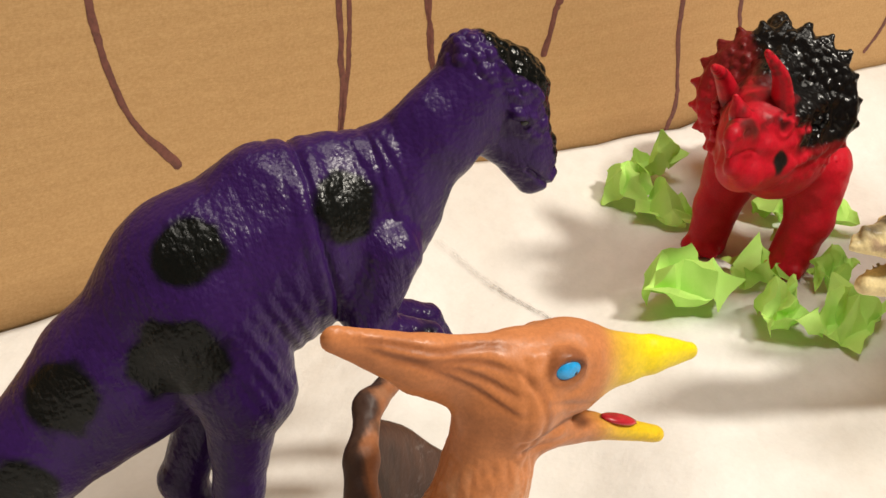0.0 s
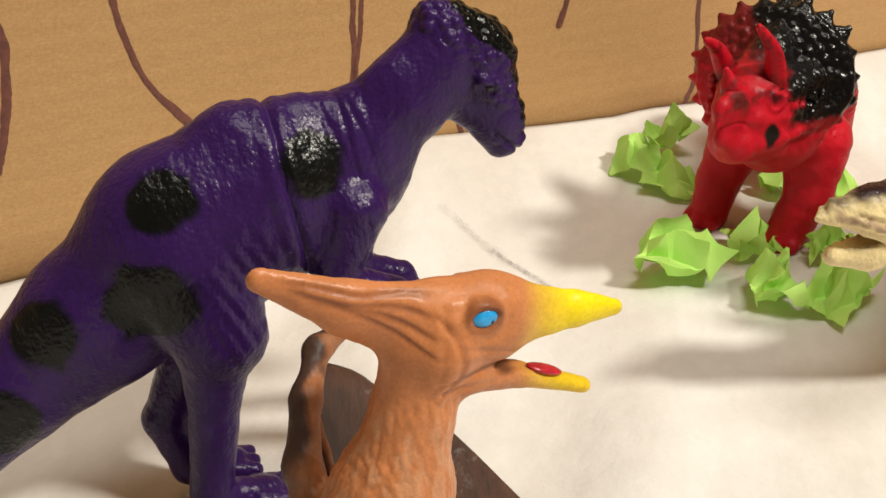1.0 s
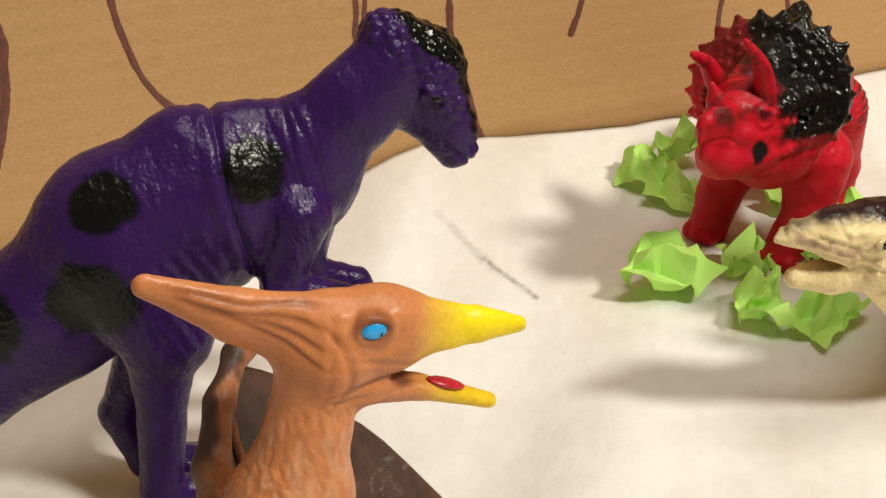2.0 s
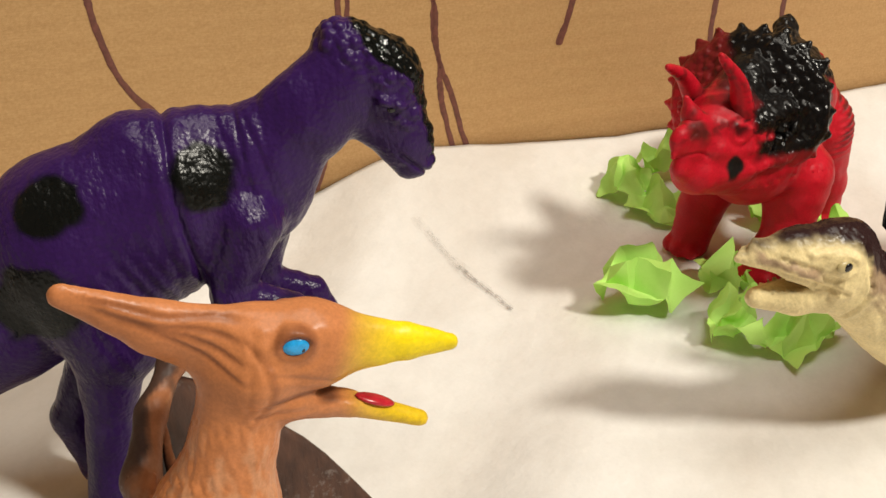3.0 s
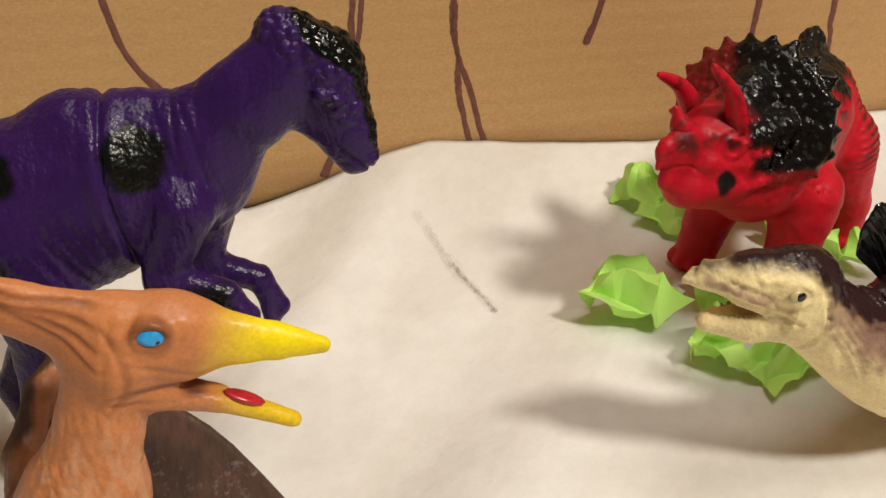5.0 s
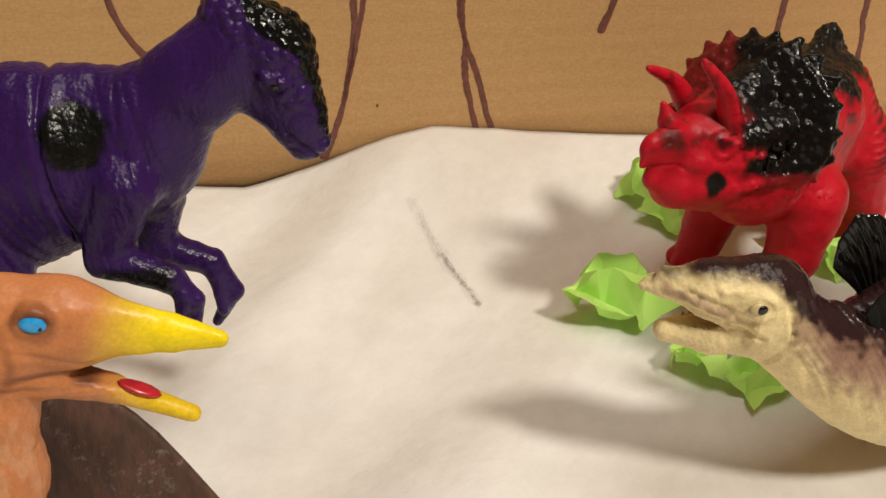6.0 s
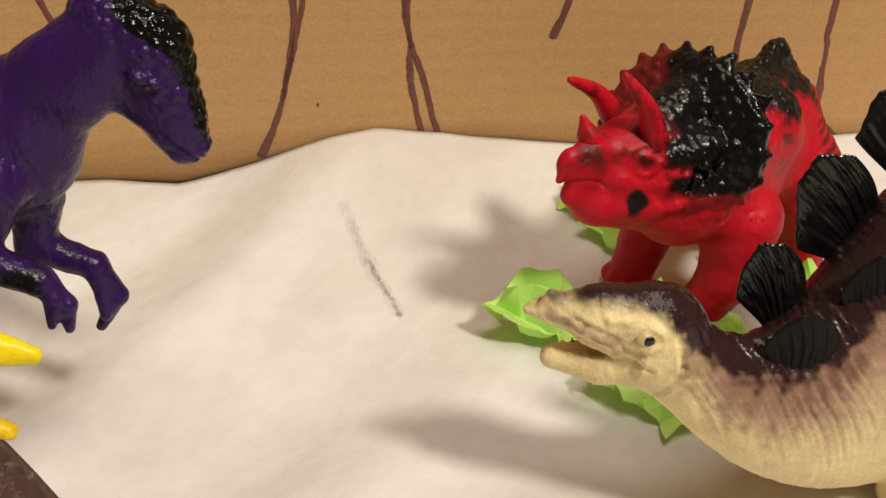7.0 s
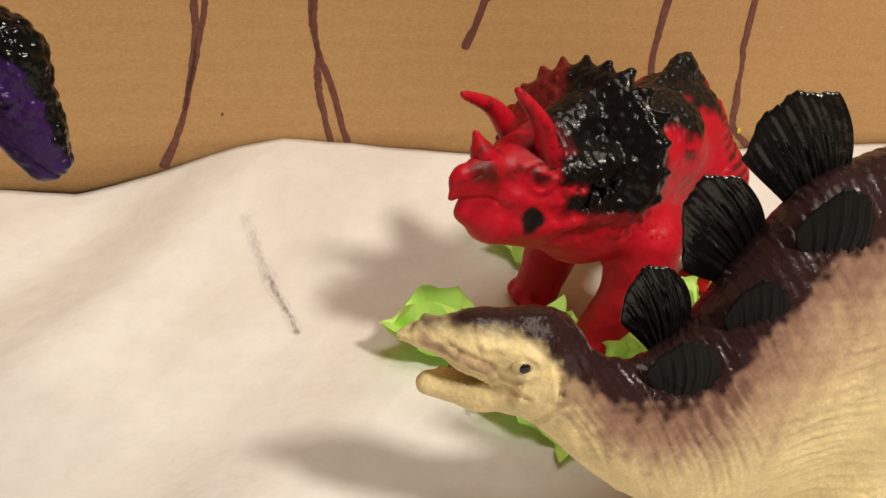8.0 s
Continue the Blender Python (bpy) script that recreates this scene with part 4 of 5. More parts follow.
def tri_paint(p, n):
    s, l, z = p.T
    q = p - FRILL_AT
    a, f = q @ FRILL_RIGHT, -33 + q[:, 0] * 0.939 + q[:, 1] * 0.343
    black, brown = (0.007, 0.006, 0.006), (0.075, 0.012, 0.010)
    w = wobble(p, 0.28, 3, 3)
    frill = soft_step(-f, 19.5, 23) * soft_step(f, -54, -48) * soft_step(z + 0.25 * f, 42, 48)
    dark = frill * soft_step(a + 2.5 * w + 0.25 * (z - 70), -6.0, -2.0) * soft_step(z - 0.25 * a + w, 51, 54)
    wash = frill * soft_step(z + 0.5 * a + 2 * w, 44, 72) * 0.8
    gap = soft_step(-np.abs(z - 64.5 + 0.28 * (f + 23) + 1.6 * w), -3.0, -1.2) * soft_step(f, -33, -27)
    ear = soft_step(-f + 1.6 * w, 12.5, 15.5) * soft_step(a, 5.5, 8.5) * soft_step(z + 1.6 * w + 0.1 * (f + 20), 54, 56.5) * soft_step(f, -50, -44) * (1 - 0.9 * gap) * (1 - soft_step(z, 71, 74))
    back = soft_step(-s, 36, 44) * soft_step(z + 2.2 * w - 0.10 * (s + 80), 66.5, 69.5) * soft_step(s, -118, -106)
    side = soft_step(-s, 50, 58) * soft_step(w + 0.8 * wobble(p, 0.6, 8, 2), 0.55, 1.0) * soft_step(z, 50, 66) * 0.7
    stripe = soft_step(-np.abs(s + 103 + 0.15 * (z - 50) + 1.5 * w), -6.0, -3.0) * soft_step(z, 34, 40) * (1 - soft_step(z, 60, 66)) * soft_step(np.sin(z * 2.5 + 0.3 * s) + 0.8, 0.0, 0.9) * 0.75
    horn = spot(p, (-18, 4, 70), 5.5, 1, 2.5) * 0.8 + spot(p, (-19, -6, 69), 6.5, 2, 2.5) * 0.9
    nose = spot(p, (-1, 5, 69.5), 6.0, 5, 2.5) * soft_step(w, -0.5, 0.3) * 0.9
    cheek = spot(p, (-13, 12.4, 54.4), 3.4, 3, 0.7)
    brow = spot(p, (-16, 8.0, 68), 4.8, 6, 1.6) * soft_step(w + 0.4, 0.0, 0.5) * 0.9
    fleck = soft_step(-f, 9, 13) * soft_step(f, -36, -28) * soft_step(a, 3, 6) * soft_step(z, 58, 61) * soft_step(wobble(p * np.array([0.6, 1, 1.2]), 0.75, 4, 3) + 0.35 * w, 0.15, 0.5) * 0.85
    muzzle = soft_step(f, -18, -8) * soft_step(z, 64, 67) * soft_step(wobble(p, 0.7, 9, 3), 0.15, 0.6) * 0.6
    crown = soft_step(-f, 13, 18) * soft_step(z - 0.3 * np.abs(a), 68, 71) * soft_step(a, -8, -4) * 0.85
    return tint((0.50, 0.006, 0.020), [(muzzle, brown, 0.4), (crown, black, 0.6), (fleck, black, 0.7), (wash, brown, 0.3), (horn, brown, 0.4), (nose, brown, 0.4), (side, black, 0.5), (stripe, black, 0.5), (back, black, 0.5), (brow, black, 0.6), (cheek, black, 0.0), (ear, black, 0.85), (dark, black, 0.95)], len(p), 0.15)


def tri_sculpt(p):
    """Moulded relief: lumpy hide, scaly frill and cheek, mouth line and ribbed rump."""
    s, l, z = p.T
    h = 0.30 * wobble(p, 0.24, 5, 3) * soft_step(-s, 36, 44) + 0.12 * wobble(p, 0.6, 2, 2)
    mouth = z - (61.2 - 0.06 * (s - 1) ** 2)
    h += soft_step(s, -6.0, -4.0) * (0.08 * ridge(mouth - 1.4, 0.8) - 0.38 * ridge(mouth, 0.5) + 0.08 * ridge(mouth + 1.4, 0.8))
    d, u = along(s, z, (3.5, 67.0), (1.5, 68.0))
    h -= 0.4 * ridge(d, 0.7)
    r = np.hypot(s + 14.6, z - 65.4)
    h += (0.3 * ridge(r - 2.6, 0.7) - 0.2 * ridge(r - 4.2, 0.7)) * (s > -22) * (np.abs(l) > 5)
    stripe = soft_step(-np.abs(s + 103 + 0.15 * (z - 50)), -8.0, -4.0) * soft_step(z, 30, 38)
    h += 0.35 * stripe * np.sin(z * 2.5 + 0.3 * s)
    on = (s < -14) & (z > 44)
    q = p[on]
    scale = cells(q * np.array([1.0, 1.0, 0.85]), 3.0, 4)
    f = -33 + (q[:, 0] + 33) * 0.939 + (q[:, 1] + 3) * 0.343
    frill = soft_step(-f, 15, 19) * soft_step(f, -52, -46)
    hump = soft_step(q[:, 2], 66, 71) * soft_step(-q[:, 0], 48, 56)
    hide = 0.10 * soft_step(-q[:, 0], 44, 52)
    h[on] += np.clip(1 - (scale / 0.62) ** 2, 0, 1) * np.maximum(np.maximum(0.42 * frill, 0.6 * hump), hide)
    return h


def tri_toy():
    toy = thing("triceratops_toy", facing(0.051, 0.174, -0.985, -0.17), "red toy triceratops with glossy black frill among green scraps", "toy dinosaur")
    c = Clay((-158, -72, -1), (10, 40, 104), 0.68)
    c.slim = 0.95
    # body and tail
    c.rod("body", (-40, 0, 50), (-65, -13, 49), 19, 22, 2, 0.9)
    c.rod("body", (-65, -13, 49), (-90, -26.5, 50), 22, 23.0, 2, 0.9)
    c.rod("body", (-44, 1, 57), (-68, -9, 60), 15, 18, 3)
    c.rod("body", (-90, -26.5, 50), (-102, -31, 43), 23.0, 17.5, 2, 0.9)
    c.rod("body", (-70, -17, 66), (-93, -28.5, 76), 3, 2.4, 4)
    c.rod("body", (-93, -28.5, 75), (-112, -36, 63), 2.4, 2, 4)
    c.rod("body", (-72, -18, 67), (-94, -28.5, 75.5), 3.5, 2.0, 4)
    c.rod("body", (-94, -28.5, 75.5), (-110, -35.5, 64), 2.0, 2.0, 4)
    for i in range(19):
        u = i / 18
        z0 = 69 + 9.0 * math.sin(math.pi * 0.5 * u / 0.6) if u < 0.6 else 78.0 - 12 * (u - 0.6) / 0.4
        c.rod("body", (-73 - 37 * u, -18.5 - 17 * u, z0 - 1.5), (-73.6 - 37 * u, -18.8 - 17 * u, z0 + 1.3), 1.3, 0.5, 0.7)
    c.rod("tail", (-104, -33, 40), (-130, -46, 26), 12.5, 8.5, 2, joint=6)
    c.rod("tail", (-132, -46, 26), (-150, -58, 12), 9, 3.5, 6)
    # legs
    for tag, pts, rad in (
        ("leg:front_near", [(-60, 6, 38), (-57, 8, 20), (-51, 5, 5)], (13, 8.6, 7.6)),
        ("leg:front_far", [(-56, -20, 36), (-51, -24, 18), (-49, -25, 5)], (12, 8.2, 7.6)),
        ("leg:rear_near", [(-100, -15, 40), (-108, -11, 18), (-110, -12, 5)], (16, 9, 8.2)),
        ("leg:rear_far", [(-112, -50, 38), (-118, -49, 18), (-117, -50, 5)], (15, 9, 8.0)),
    ):
        for a, b, ra, rb in zip(pts, pts[1:], rad, rad[1:]):
            c.rod(tag, a, b, ra, rb, 2, joint=5)
        f = pts[-1]
        for dl in (-4.5, 0, 4.5):
            c.ball(tag, (f[0] + 6.0 - abs(dl) * 0.3, f[1] + dl, 3.4), 3.2, 1.6)
    # head, turned a little to its left
    turned = lambda x, y, z: (x + 0.08 * max(0, x + 28), y + 0.17 * max(0, x + 28), z + 0.05 * max(0, x + 28))
    bone = lambda tag, p, q, *more, **kw: c.rod(tag, turned(*p), turned(*q), *more, **kw)
    bone("head", (-28, 0, 60), (-15, 0, 61.5), 15, 11.4, 2, 0.86, joint=3)
    bone("head", (-15, 0, 61.5), (-4, 0, 63.0), 11.4, 7.4, 2, 0.66)
    bone("head", (-4, 0, 64.0), (2.0, 0, 64.0), 7.0, 4.8, 1.5, 0.62)
    bone("head", (2.0, 0, 63.8), (5.4, 0, 59.8), 4.4, 1.2, 1, 0.7)
    bone("jaw", (-24, 0, 50), (-8, 0, 51.2), 11, 7.4, 2, 1.10, joint=3.5)
    bone("jaw", (-8, 0, 51.2), (0.5, 0, 54.8), 6.6, 3.6, 2, 0.78)
    c.rod("head", (-19, 1.0, 65), (-33, -1.2, 75), 10.5, 8.0, 4, 0.95)
    for side in (-1, 1):
        c.rod("head", (-21, 1.5 + side * 6.5, 64), (-35, -1 + side * 12, 68), 6.0, 5.0, 4)
        bone("head", (-24, side * 9.5, 56), (-10, side * 5.6, 59.5), 5.0, 3.0, 3)
        bone("jaw", (-20, side * 8.6, 51), (-13, side * 7.2, 52.0), 4.4, 3.4, 3)
        bone("head", (-24, side * 7.4, 69), (-12.5, side * 5.4, 67.0), 3.8, 2.2, 2.0)
        bone("head", (-20, side * 7.6, 63.4), (-12, side * 6.4, 62.6), 1.2, 0.9, 1.0)
    rng = np.random.RandomState(6)
    for side in (-1, 1):
        for i in range(70):
            s0, z0 = rng.uniform(-42, -17), rng.uniform(53, 69)
            z0 -= 0.12 * (s0 + 30)
            c.ball("head", (s0, side * (12.6 + 0.16 * (-17 - s0) - 0.05 * abs(z0 - 60)), z0), rng.uniform(0.9, 1.7), 0.6)
        for i in range(9):
            c.ball("jaw", (-20 - 2.6 * i, side * (13.4 + 0.5 * i), 52.5 + 0.4 * i), 1.6, 0.6)
    # frill: a dished disc with a scalloped rim and rows of scales
    centre, up, out, right = FRILL_AT, FRILL_UP, FRILL_OUT, FRILL_RIGHT
    lo, hi = centre - 34, centre + 34
    where, p = c.window(lo, hi, 0)
    q = p - centre
    a, b = q @ right, q @ up
    rho = np.hypot(a * np.where(a > 0, 0.89, 0.94), b)
    h = q @ out + 0.0095 * rho ** 2 - 1.5
    edge = 21.5
    d = np.hypot(np.maximum(rho - edge, 0), np.maximum(np.abs(h) - 1.0, 0)) + np.minimum(np.maximum(rho - edge, np.abs(h) - 1.0), 0) - 1.4
    d = np.where(b < -24, d + 4, d)
    c.blend("frill", where, d, 1, 2.0)
    on = lambda r, ang, lift: centre + right * r * math.sin(ang) + up * r * math.cos(ang) + out * (1.5 - 0.0095 * r * r + lift)
    for i in range(17):
        ang = radians(-132 + 264 * i / 16)
        grow = 1.0 + 0.12 * max(0.0, math.sin(ang)) + 0.06 * max(0.0, -math.sin(ang))
        tip = on((25.0 if ang < 0.9 else 23.4) * grow, ang, 0.4)
        for turn in (-0.11, 0, 0.11):
            c.rod("frill", on(20.6 * grow, ang + turn, 0), tip, 1.9, 0.75, 0.6)
    for ring, (r, count) in enumerate(((19.5, 22), (16.3, 19), (13.2, 16), (10.2, 13), (7.4, 9))):
        for i in range(count):
            ang = radians(-125 + 250 * (i + 0.5 * (ring % 2)) / count) + rng.uniform(-0.03, 0.03)
            c.rod("frill", on(r, ang, 1.2), on(r + 0.9, ang, 2.6), 1.55, 0.75, 0.9)
    c.parts(toy, RED, tri_paint, {"frill": "spiky frill, glossy black over red"}, tri_sculpt)
    # horns
    HORN = {1: [(-17.5, 8.6, 73.5), (-13.2, 8.8, 81.5), (-6.5, 6.8, 89.3)], -1: [(-16.5, -8.2, 71.5), (-9.8, -8.0, 78.6), (1.0, -5.7, 84.0)]}
    horn = lambda: Clay((-26, -14, 60), (8, 14, 98), 0.6)
    for side in (-1, 1):
        k = horn()
        line = spline([(-21, side * 7.6, 66), *HORN[side]], 5)
        rad = 4.2 - 3.2 * np.linspace(0, 1, len(line)) ** 1.3
        for a, b, ra, rb in zip(line, line[1:], rad, rad[1:]):
            k.rod("horn", a, b, ra, rb, 0.5)
        k.parts(toy, RED, tri_paint, {"horn": "curved red brow horn"})
    k = horn()
    k.rod("horn", (-4.0, 3.4, 67.0), (-1.0, 3.2, 71.6), 4.4, 3.0, 1)
    k.rod("horn", (-1.0, 3.2, 71.6), (1.2, 2.4, 76.8), 3.0, 1.0, 1)
    k.parts(toy, RED, tri_paint, {"horn": "short red nose horn"})
    for side in (-1, 1):
        part("eye", egg((-14.6, 2.2 + side * 6.2, 65.6), 1.3, (1, 0.6, 1)), EYE_BLACK, toy, "small black eye")


tri_toy()

# the plated one
CREAM = vinyl("cream_vinyl", 0.50, 0.18, 0.22, (340, 160, 34), 0.06, 800, -0.42)
SECTIONS = [
    (-150, 26, 66, -40, 14), (-120, 8, 92, -31, 24), (-95, 5, 99, -22, 27), (-74, 5, 98, -15, 25), (-58, 7, 94, -10, 21.5),
    (-46, 11, 81.5, -6, 18.5), (-36, 16, 67, -3, 16), (-28, 20.5, 60, -1, 13.6), (-19, 26.5, 57.5, 0.5, 11.6), (-10, 34, 61, 0.5, 9.8), (-2, 42, 67.3, 0.5, 8.6), (7, 49.5, 69.8, -0.5, 7.6),
]
AXIS_S = [row[0] for row in SECTIONS] + [28]
AXIS_Z = [(row[1] + row[2]) / 2 for row in SECTIONS] + [67]
AXIS_R = [(row[2] - row[1]) / 2 for row in SECTIONS] + [3.8]


def stego_paint(p, n):
    s, l, z = p.T
    zc, r = np.interp(s, AXIS_S, AXIS_Z), np.interp(s, AXIS_S, AXIS_R)
    streak = wobble(p * np.array([1.0, 0.5, 0.28]), 0.5, 2, 3)
    speck = wobble(p, 1.1, 6, 2)
    rel = (z - zc) / r + 0.10 * streak + 0.06 * speck
    body = 1 - soft_step(s, -12, 0)
    edge = np.interp(s, [-120, -95, -74, -58, -46, -36, -28, -19, -11, -3, 1, 5, 8, 16, 22, 30], [80.5, 86, 85, 80.5, 67.5, 55, 50.6, 50.5, 53.6, 59.6, 63.6, 67.4, 68.6, 68.6, 67.8, 66.0])
    over = z - edge + np.where(s < 2, 1.5, 0.5) * speck + np.where(s < -4, 1.2 * streak, 0.3 * streak)
    dark = soft_step(over, -1.3, 1.8)
    fade = soft_step(over + 1.5 * speck, -14, 0) * np.where(s < 0, 0.75, 0.0)
    mauve = body * soft_step(rel - 0.25 * soft_step(-s, 48, 66), -0.5, 0.35) * 0.85
    folds = fold_lines(p)
    stripes = body * soft_step(-folds, 0.30, 0.62) * soft_step(over + 4.0 * streak, -20, -5) * (1 - soft_step(s, -34, -22)) * 0.9
    lip = soft_step(-np.abs(z - (62.6 + 0.30 * (s - 18)) + 0.9 * speck), -1.7, -0.5) * soft_step(s, 11, 14) * (1 - soft_step(s, 26, 28)) * 0.75
    gape = soft_step(-np.hypot((s - 17) / 3.4, z - 57.3), -2.2, -1.2) * (np.abs(l + 2.5) < 4.2) * 0.7
    umber = (0.030, 0.013, 0.013)
    return tint((0.83, 0.68, 0.36), [(mauve, (0.36, 0.215, 0.155), 0.1), (stripes, (0.13, 0.062, 0.045), 0.1), (fade, (0.20, 0.10, 0.075), 0.2), (gape, (0.26, 0.15, 0.05), 0.2), (lip, (0.30, 0.175, 0.125), 0.2), (dark, umber, 0.75)], len(p), 0.1)


def fold_lines(p):
    """Long thin skin folds that sweep back and down the flank, from -1 in a fold to 1."""
    s, l, z = p.T
    u = s - 0.45 * z + 5 * np.sin(z * 0.05) + 1.5 * wobble(p, 0.09, 3, 2)
    steep = wobble(np.stack([u, 0.25 * l, 0.05 * (z + 0.4 * s)], 1), 1.6, 5, 2)
    v = z + 0.25 * (s + 60) + 2.0 * wobble(p, 0.10, 6, 2)
    level = wobble(np.stack([v, 0.2 * l, 0.07 * s], 1), 1.6, 8, 2)
    w = soft_step(-s + 2 * wobble(p, 0.2, 4, 1), 46, 58) * (1 - soft_step(z, 66, 78))
    broken = 0.35 + 0.65 * soft_step(wobble(p * np.array([1.0, 0.6, 0.6]), 0.22, 11, 2), -0.35, 0.45)
    return (steep * (1 - w) + level * w) * broken


def stego_sculpt(p):
    """Moulded relief: skin folds, eyelids, lips and a wrinkled neck."""
    s, l, z = p.T
    back = 1 - soft_step(s, -8, 2)
    h = back * 0.34 * np.clip(fold_lines(p), -0.9, 0.6) + 0.10 * wobble(p, 0.9, 2, 2)
    face = soft_step(np.abs(l + 1), 3.5, 5) * soft_step(s, -2, 2)
    r = np.hypot((s - 8.4) / 1.35, z - 63.8)
    h += face * (0.45 * ridge(r - 2.5, 0.6) - 0.35 * ridge(r - 4.2, 0.8))
    d, u = along(s, z, (15.5, 66.4), (3, 68.4))
    h += face * 0.7 * ridge(d, 0.9)
    for a, b, deep in (((27, 63.6), (13, 58.6), 0.4), ((26, 66.5), (14, 62.6), 0.45), ((13, 58.5), (6, 55.8), 0.4), ((2.5, 68), (-0.5, 57), 0.6), ((-0.5, 57), (2.5, 48.5), 0.5), ((28.5, 66.4), (26.4, 66.8), 0.6)):
        d, u = along(s, z, a, b)
        h += (0.3 * ridge(d - 1.3, 0.8) - deep * ridge(d, 0.6)) * soft_step(np.abs(l + 2), 1.5, 3.0)
    crown = (z > 60) & (s > -20)
    q = p[crown]
    h[crown] += 0.16 * np.clip(1 - (cells(q, 1.9, 6) / 0.6) ** 2, 0, 1) * soft_step(q[:, 2], 64, 69)
    return h


def plate_mesh(base, tip, half, lean, skew=0.15, drop=0.45, foot=0.30, thick=0.9):
    """A leaf plate with ribs fanning out from its foot, in millimetres; half is its greatest half-width, skew the side its point leans to."""
    base, tip = np.array(base, float), np.array(tip, float)
    up = tip - base
    long = np.linalg.norm(up)
    up /= long
    side = np.cross(up, np.array(lean, float))
    side /= np.linalg.norm(side)
    face = np.cross(side, up)
    bm = bmesh.new()
    rows, cols = 22, 72
    grid = {}
    for k in (0, 1):
        for i in range(rows + 1):
            for j in range(cols + 1):
                u, v = i / rows, -1 + 2 * j / cols
                rise = 1 - drop * (abs(v - skew) / (1 + abs(skew))) ** 2.0 + 0.016 * math.sin(v * 9 + half) + 0.006 * math.sin(v * 29 + 2 * half)
                spread = foot + (1 - foot) * math.sin(math.pi * 0.5 * u)
                rim = (1 - abs(v) ** 4) * (1 - u ** 5) * 0.85 + 0.15
                phase = v * 19 + 1.6 * math.sin(v * 3.7 + half) + 0.5 * math.sin(u * 6 + half)
                ribs = (0.34 * (1 - 1.6 * abs(math.sin(phase * 0.5))) + 0.14 * math.sin(v * 43 + 1.2 * math.sin(u * 5 + half)) + 0.10 * math.sin(u * 23 + v * 11)) * rim * min(1.0, 2.5 * u)
                off = (thick * rim + ribs) * (1 if k else -1)
                p = base + up * u * long * rise + side * (v * half * spread + 0.18 * half * math.sin(math.pi * u)) + face * (off + 0.05 * half * math.sin(v * 2.2 + half))
                grid[k, i, j] = bm.verts.new(p * 1e-3)
    for i in range(rows):
        for j in range(cols):
            bm.faces.new([grid[0, i, j], grid[0, i, j + 1], grid[0, i + 1, j + 1], grid[0, i + 1, j]])
            bm.faces.new([grid[1, i, j], grid[1, i + 1, j], grid[1, i + 1, j + 1], grid[1, i, j + 1]])
    for i in range(rows):
        for j in (0, cols):
            bm.faces.new([grid[0, i, j], grid[0, i + 1, j], grid[1, i + 1, j], grid[1, i, j]])
    for j in range(cols):
        for i in (0, rows):
            bm.faces.new([grid[0, i, j], grid[1, i, j], grid[1, i, j + 1], grid[0, i, j + 1]])
    bmesh.ops.recalc_face_normals(bm, faces=bm.faces)
    return bm


def plate_material(name, dull=0.0):
    m, t, b = nodes_of(name)
    o = coords(t)
    n = noise_tex(t, o, 160, 5, 0.65).outputs[0]
    f = noise_tex(t, o, 1500, 3, 0.6).outputs[0]
    t.links.new(ramp(t, n, [(0.3, (0.003, 0.003, 0.004)), (0.75, (0.009, 0.009, 0.008))]), b.inputs["Base Color"])
    t.links.new(ramp(t, n, [(0.3, (0.08 + dull,) * 3), (0.7, (0.20 + dull,) * 3)]), b.inputs["Roughness"])
    b.inputs["Specular IOR Level"].default_value = 0.5 - dull
    n1 = bump(t, b, noise_tex(t, o, 420, 4, 0.6).outputs[0], 0.3, 0.0006)
    bump(t, b, f, 0.12, 0.0004, n1)
    return m


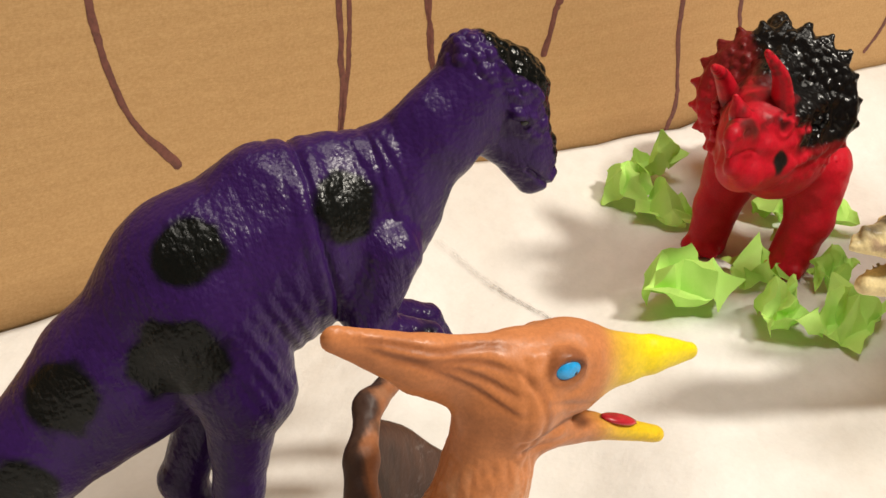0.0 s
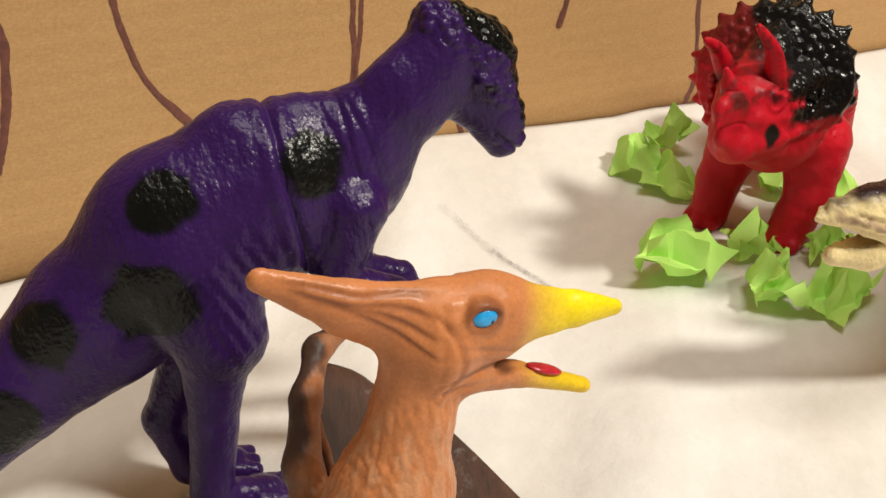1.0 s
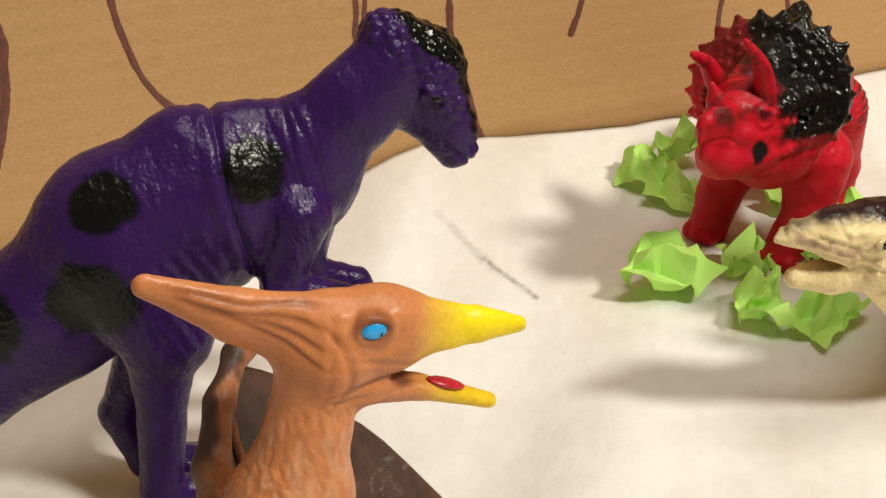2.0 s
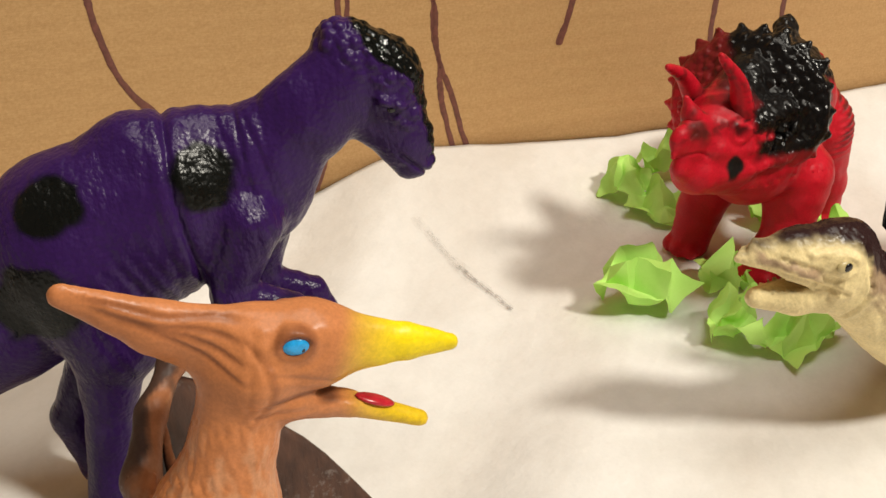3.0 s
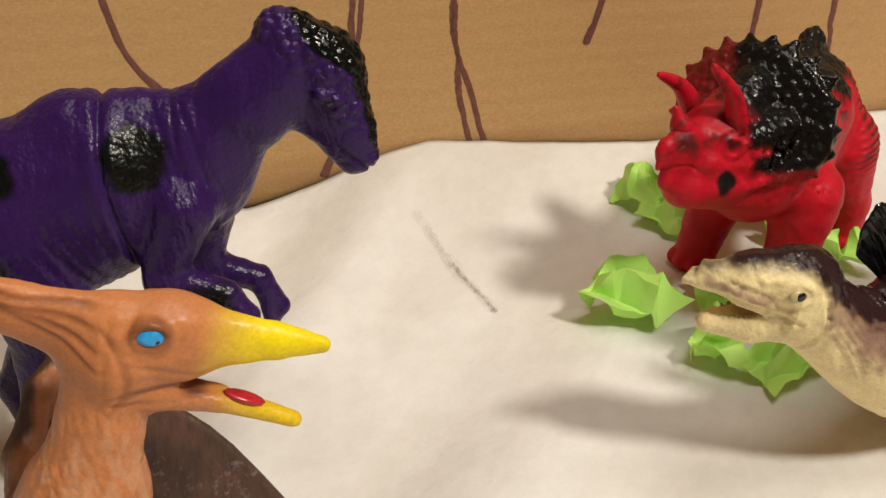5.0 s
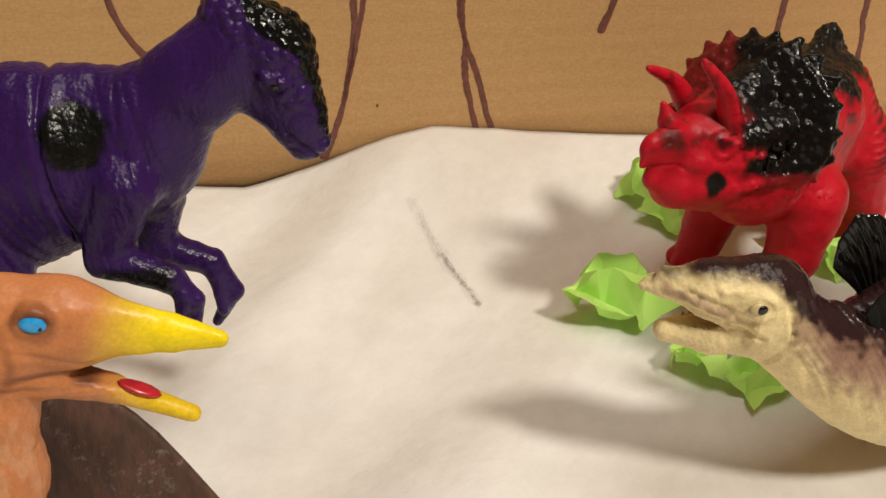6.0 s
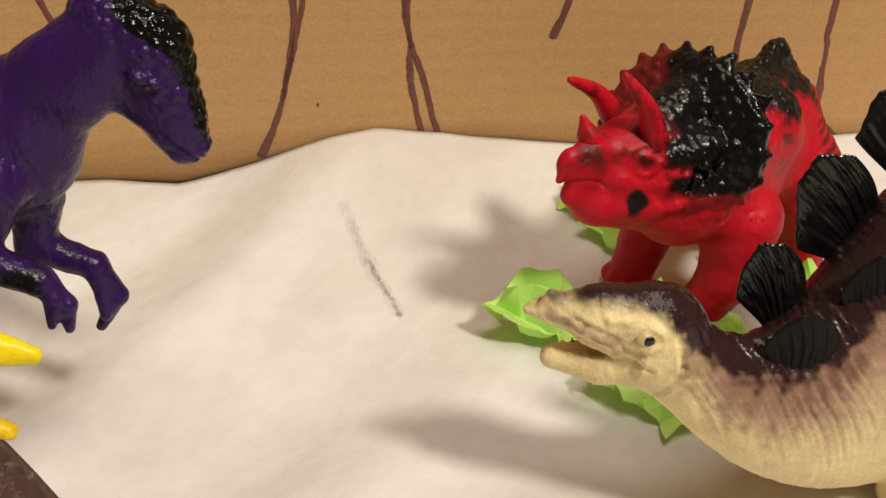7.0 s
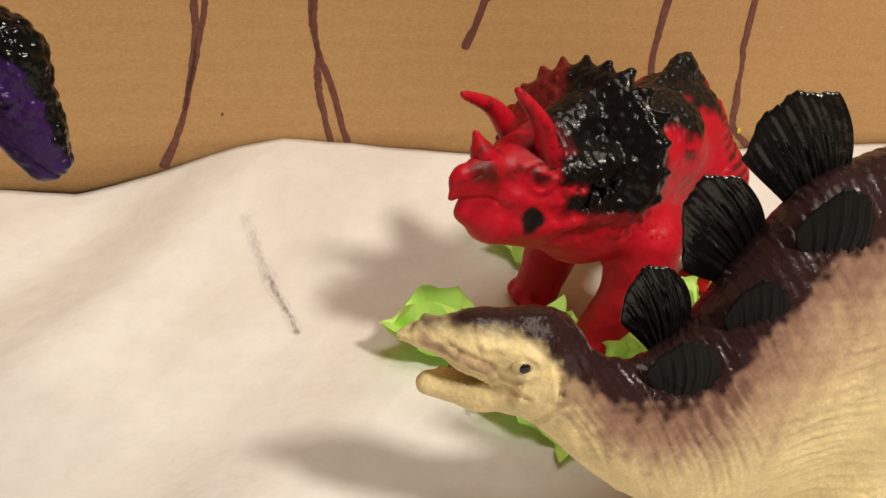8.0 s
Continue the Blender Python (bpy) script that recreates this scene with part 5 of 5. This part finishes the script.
def stego_toy():
    toy = thing("stegosaurus_toy", facing(0.04, 0.0985, -0.995, 0.0995), "cream and brown toy stegosaurus with black back plates, mouth open", "toy dinosaur")
    c = Clay((-150, -62, -1), (34, 34, 106), 0.74)
    c.loft("body", SECTIONS)
    c.rod("head", (3, 0, 62.0), (15, -2.2, 63.4), 9.6, 7.1, 2, 0.86, joint=3)
    c.rod("head", (15, -2.2, 63.4), (24.5, -4.2, 64.6), 7.1, 3.4, 2, 0.80)
    c.rod("head", (24.5, -4.2, 64.6), (30.0, -4.6, 64.0), 3.4, 1.3, 1.5, 0.9)
    c.rod("jaw", (3, 0.5, 54.2), (13, -1.6, 52.4), 7.2, 4.7, 2, 0.88, joint=1.2)
    c.rod("jaw", (13, -1.6, 52.4), (23.4, -3.8, 52.9), 4.7, 2.7, 2, 0.95)
    c.rod("head", (11.5, -1, 56.6), (33, -5, 60.0), 0.9, 3.9, 0.7, cut=True, wide=3.6)
    for side in (-1, 1):
        c.rod("head", (15, side * 5.2 - 2.2, 65.4), (4, side * 7.2, 65.8), 1.2, 1.6, 1.4)
        c.ball("head", (8.2, side * 6.6 - 1, 63.4), 2.8, 1.0)
        for i in range(2, 7):
            c.ball("head", (14 + i * 1.45, side * (5.0 - 0.36 * i) - 2.2 - i * 0.28, 56.9 + 0.58 * i), 0.6, 0.4)
            c.ball("jaw", (14 + i * 1.15, side * (4.0 - 0.25 * i) - 1.8 - i * 0.22, 56.2 - 0.08 * i), 0.6, 0.4)
    c.rod("tail", (-118, -24, 58), (-146, -34, 36), 26, 12, 2, 0.8, joint=6)
    for tag, s0, l0 in (("leg:front_near", -84, -2), ("leg:front_far", -80, -34), ("leg:rear_near", -122, -12), ("leg:rear_far", -112, -44)):
        c.rod(tag, (s0, l0, 44), (s0 + 2, l0 + 1, 20), 14, 9.5, 2, joint=5)
        c.rod(tag, (s0 + 2, l0 + 1, 20), (s0 + 4, l0 + 1, 6), 9.5, 8.5, 5)
        for dl in (-4, 0, 4):
            c.ball(tag, (s0 + 10, l0 + 1 + dl, 3.4), 3.2, 2)
    c.parts(toy, CREAM, stego_paint, {"head": "cream head with a dark brown crown", "jaw": "cream lower jaw, open"}, stego_sculpt)
    black, worn = plate_material("ribbed_black_plate"), plate_material("dull_black_plate", 0.36)
    for base, tip, half, lean, *shape in (
        ((-30.5, -6, 54), (-21.5, -9, 75.5), 7.6, (0.2, 1, 0.25)), ((-50.5, -12.5, 68), (-31.5, -15.5, 90), 10.4, (0.25, 1, 0.25), 0.3, 0.55),
        ((-65.0, -15, 81), (-51.0, -20.5, 108.5), 11.8, (0.2, 1, 0.25), 0.2, 0.30, 0.22), ((-106, -26, 93), (-94, -31, 122), 13.0, (0.2, 1, 0.2)),
        ((-29, 5.5, 49), (-25.2, 7.5, 68), 7.6, (0.1, 1, -0.1), 0.1, 0.40, 0.75), ((-44.5, 2.5, 59), (-41.5, 4.0, 79.5), 7.0, (0.1, 1, -0.1), 0.1, 0.45, 0.70),
        ((-58, -1, 75), (-57.5, 0, 98.0), 8.4, (0.1, 1, 0.0), 0.1, 0.45, 0.70), ((-92, -12, 91), (-94, -11, 112), 9.5, (0.1, 1, 0.0), 0.1, 0.45, 0.70),
    ):
        near = len(shape) == 3 and shape[2] > 0.5
        part("plate", plate_mesh(base, tip, half, lean, *shape), worn if near else black, toy, "ribbed dull black plate" if near else "ribbed glossy black plate")
    for side in (-1, 1):
        eye = part("eye", egg((8.4, side * 8.3 - 0.8, 63.8), 2.0, (1.3, 0.5, 0.85)), EYE_IVORY, toy, "ivory eye")
        part("pupil", egg((8.2, side * 9.05 - 0.8, 63.9), 1.15, (1.1, 0.4, 1)), EYE_BLACK, eye, "black pupil")


stego_toy()
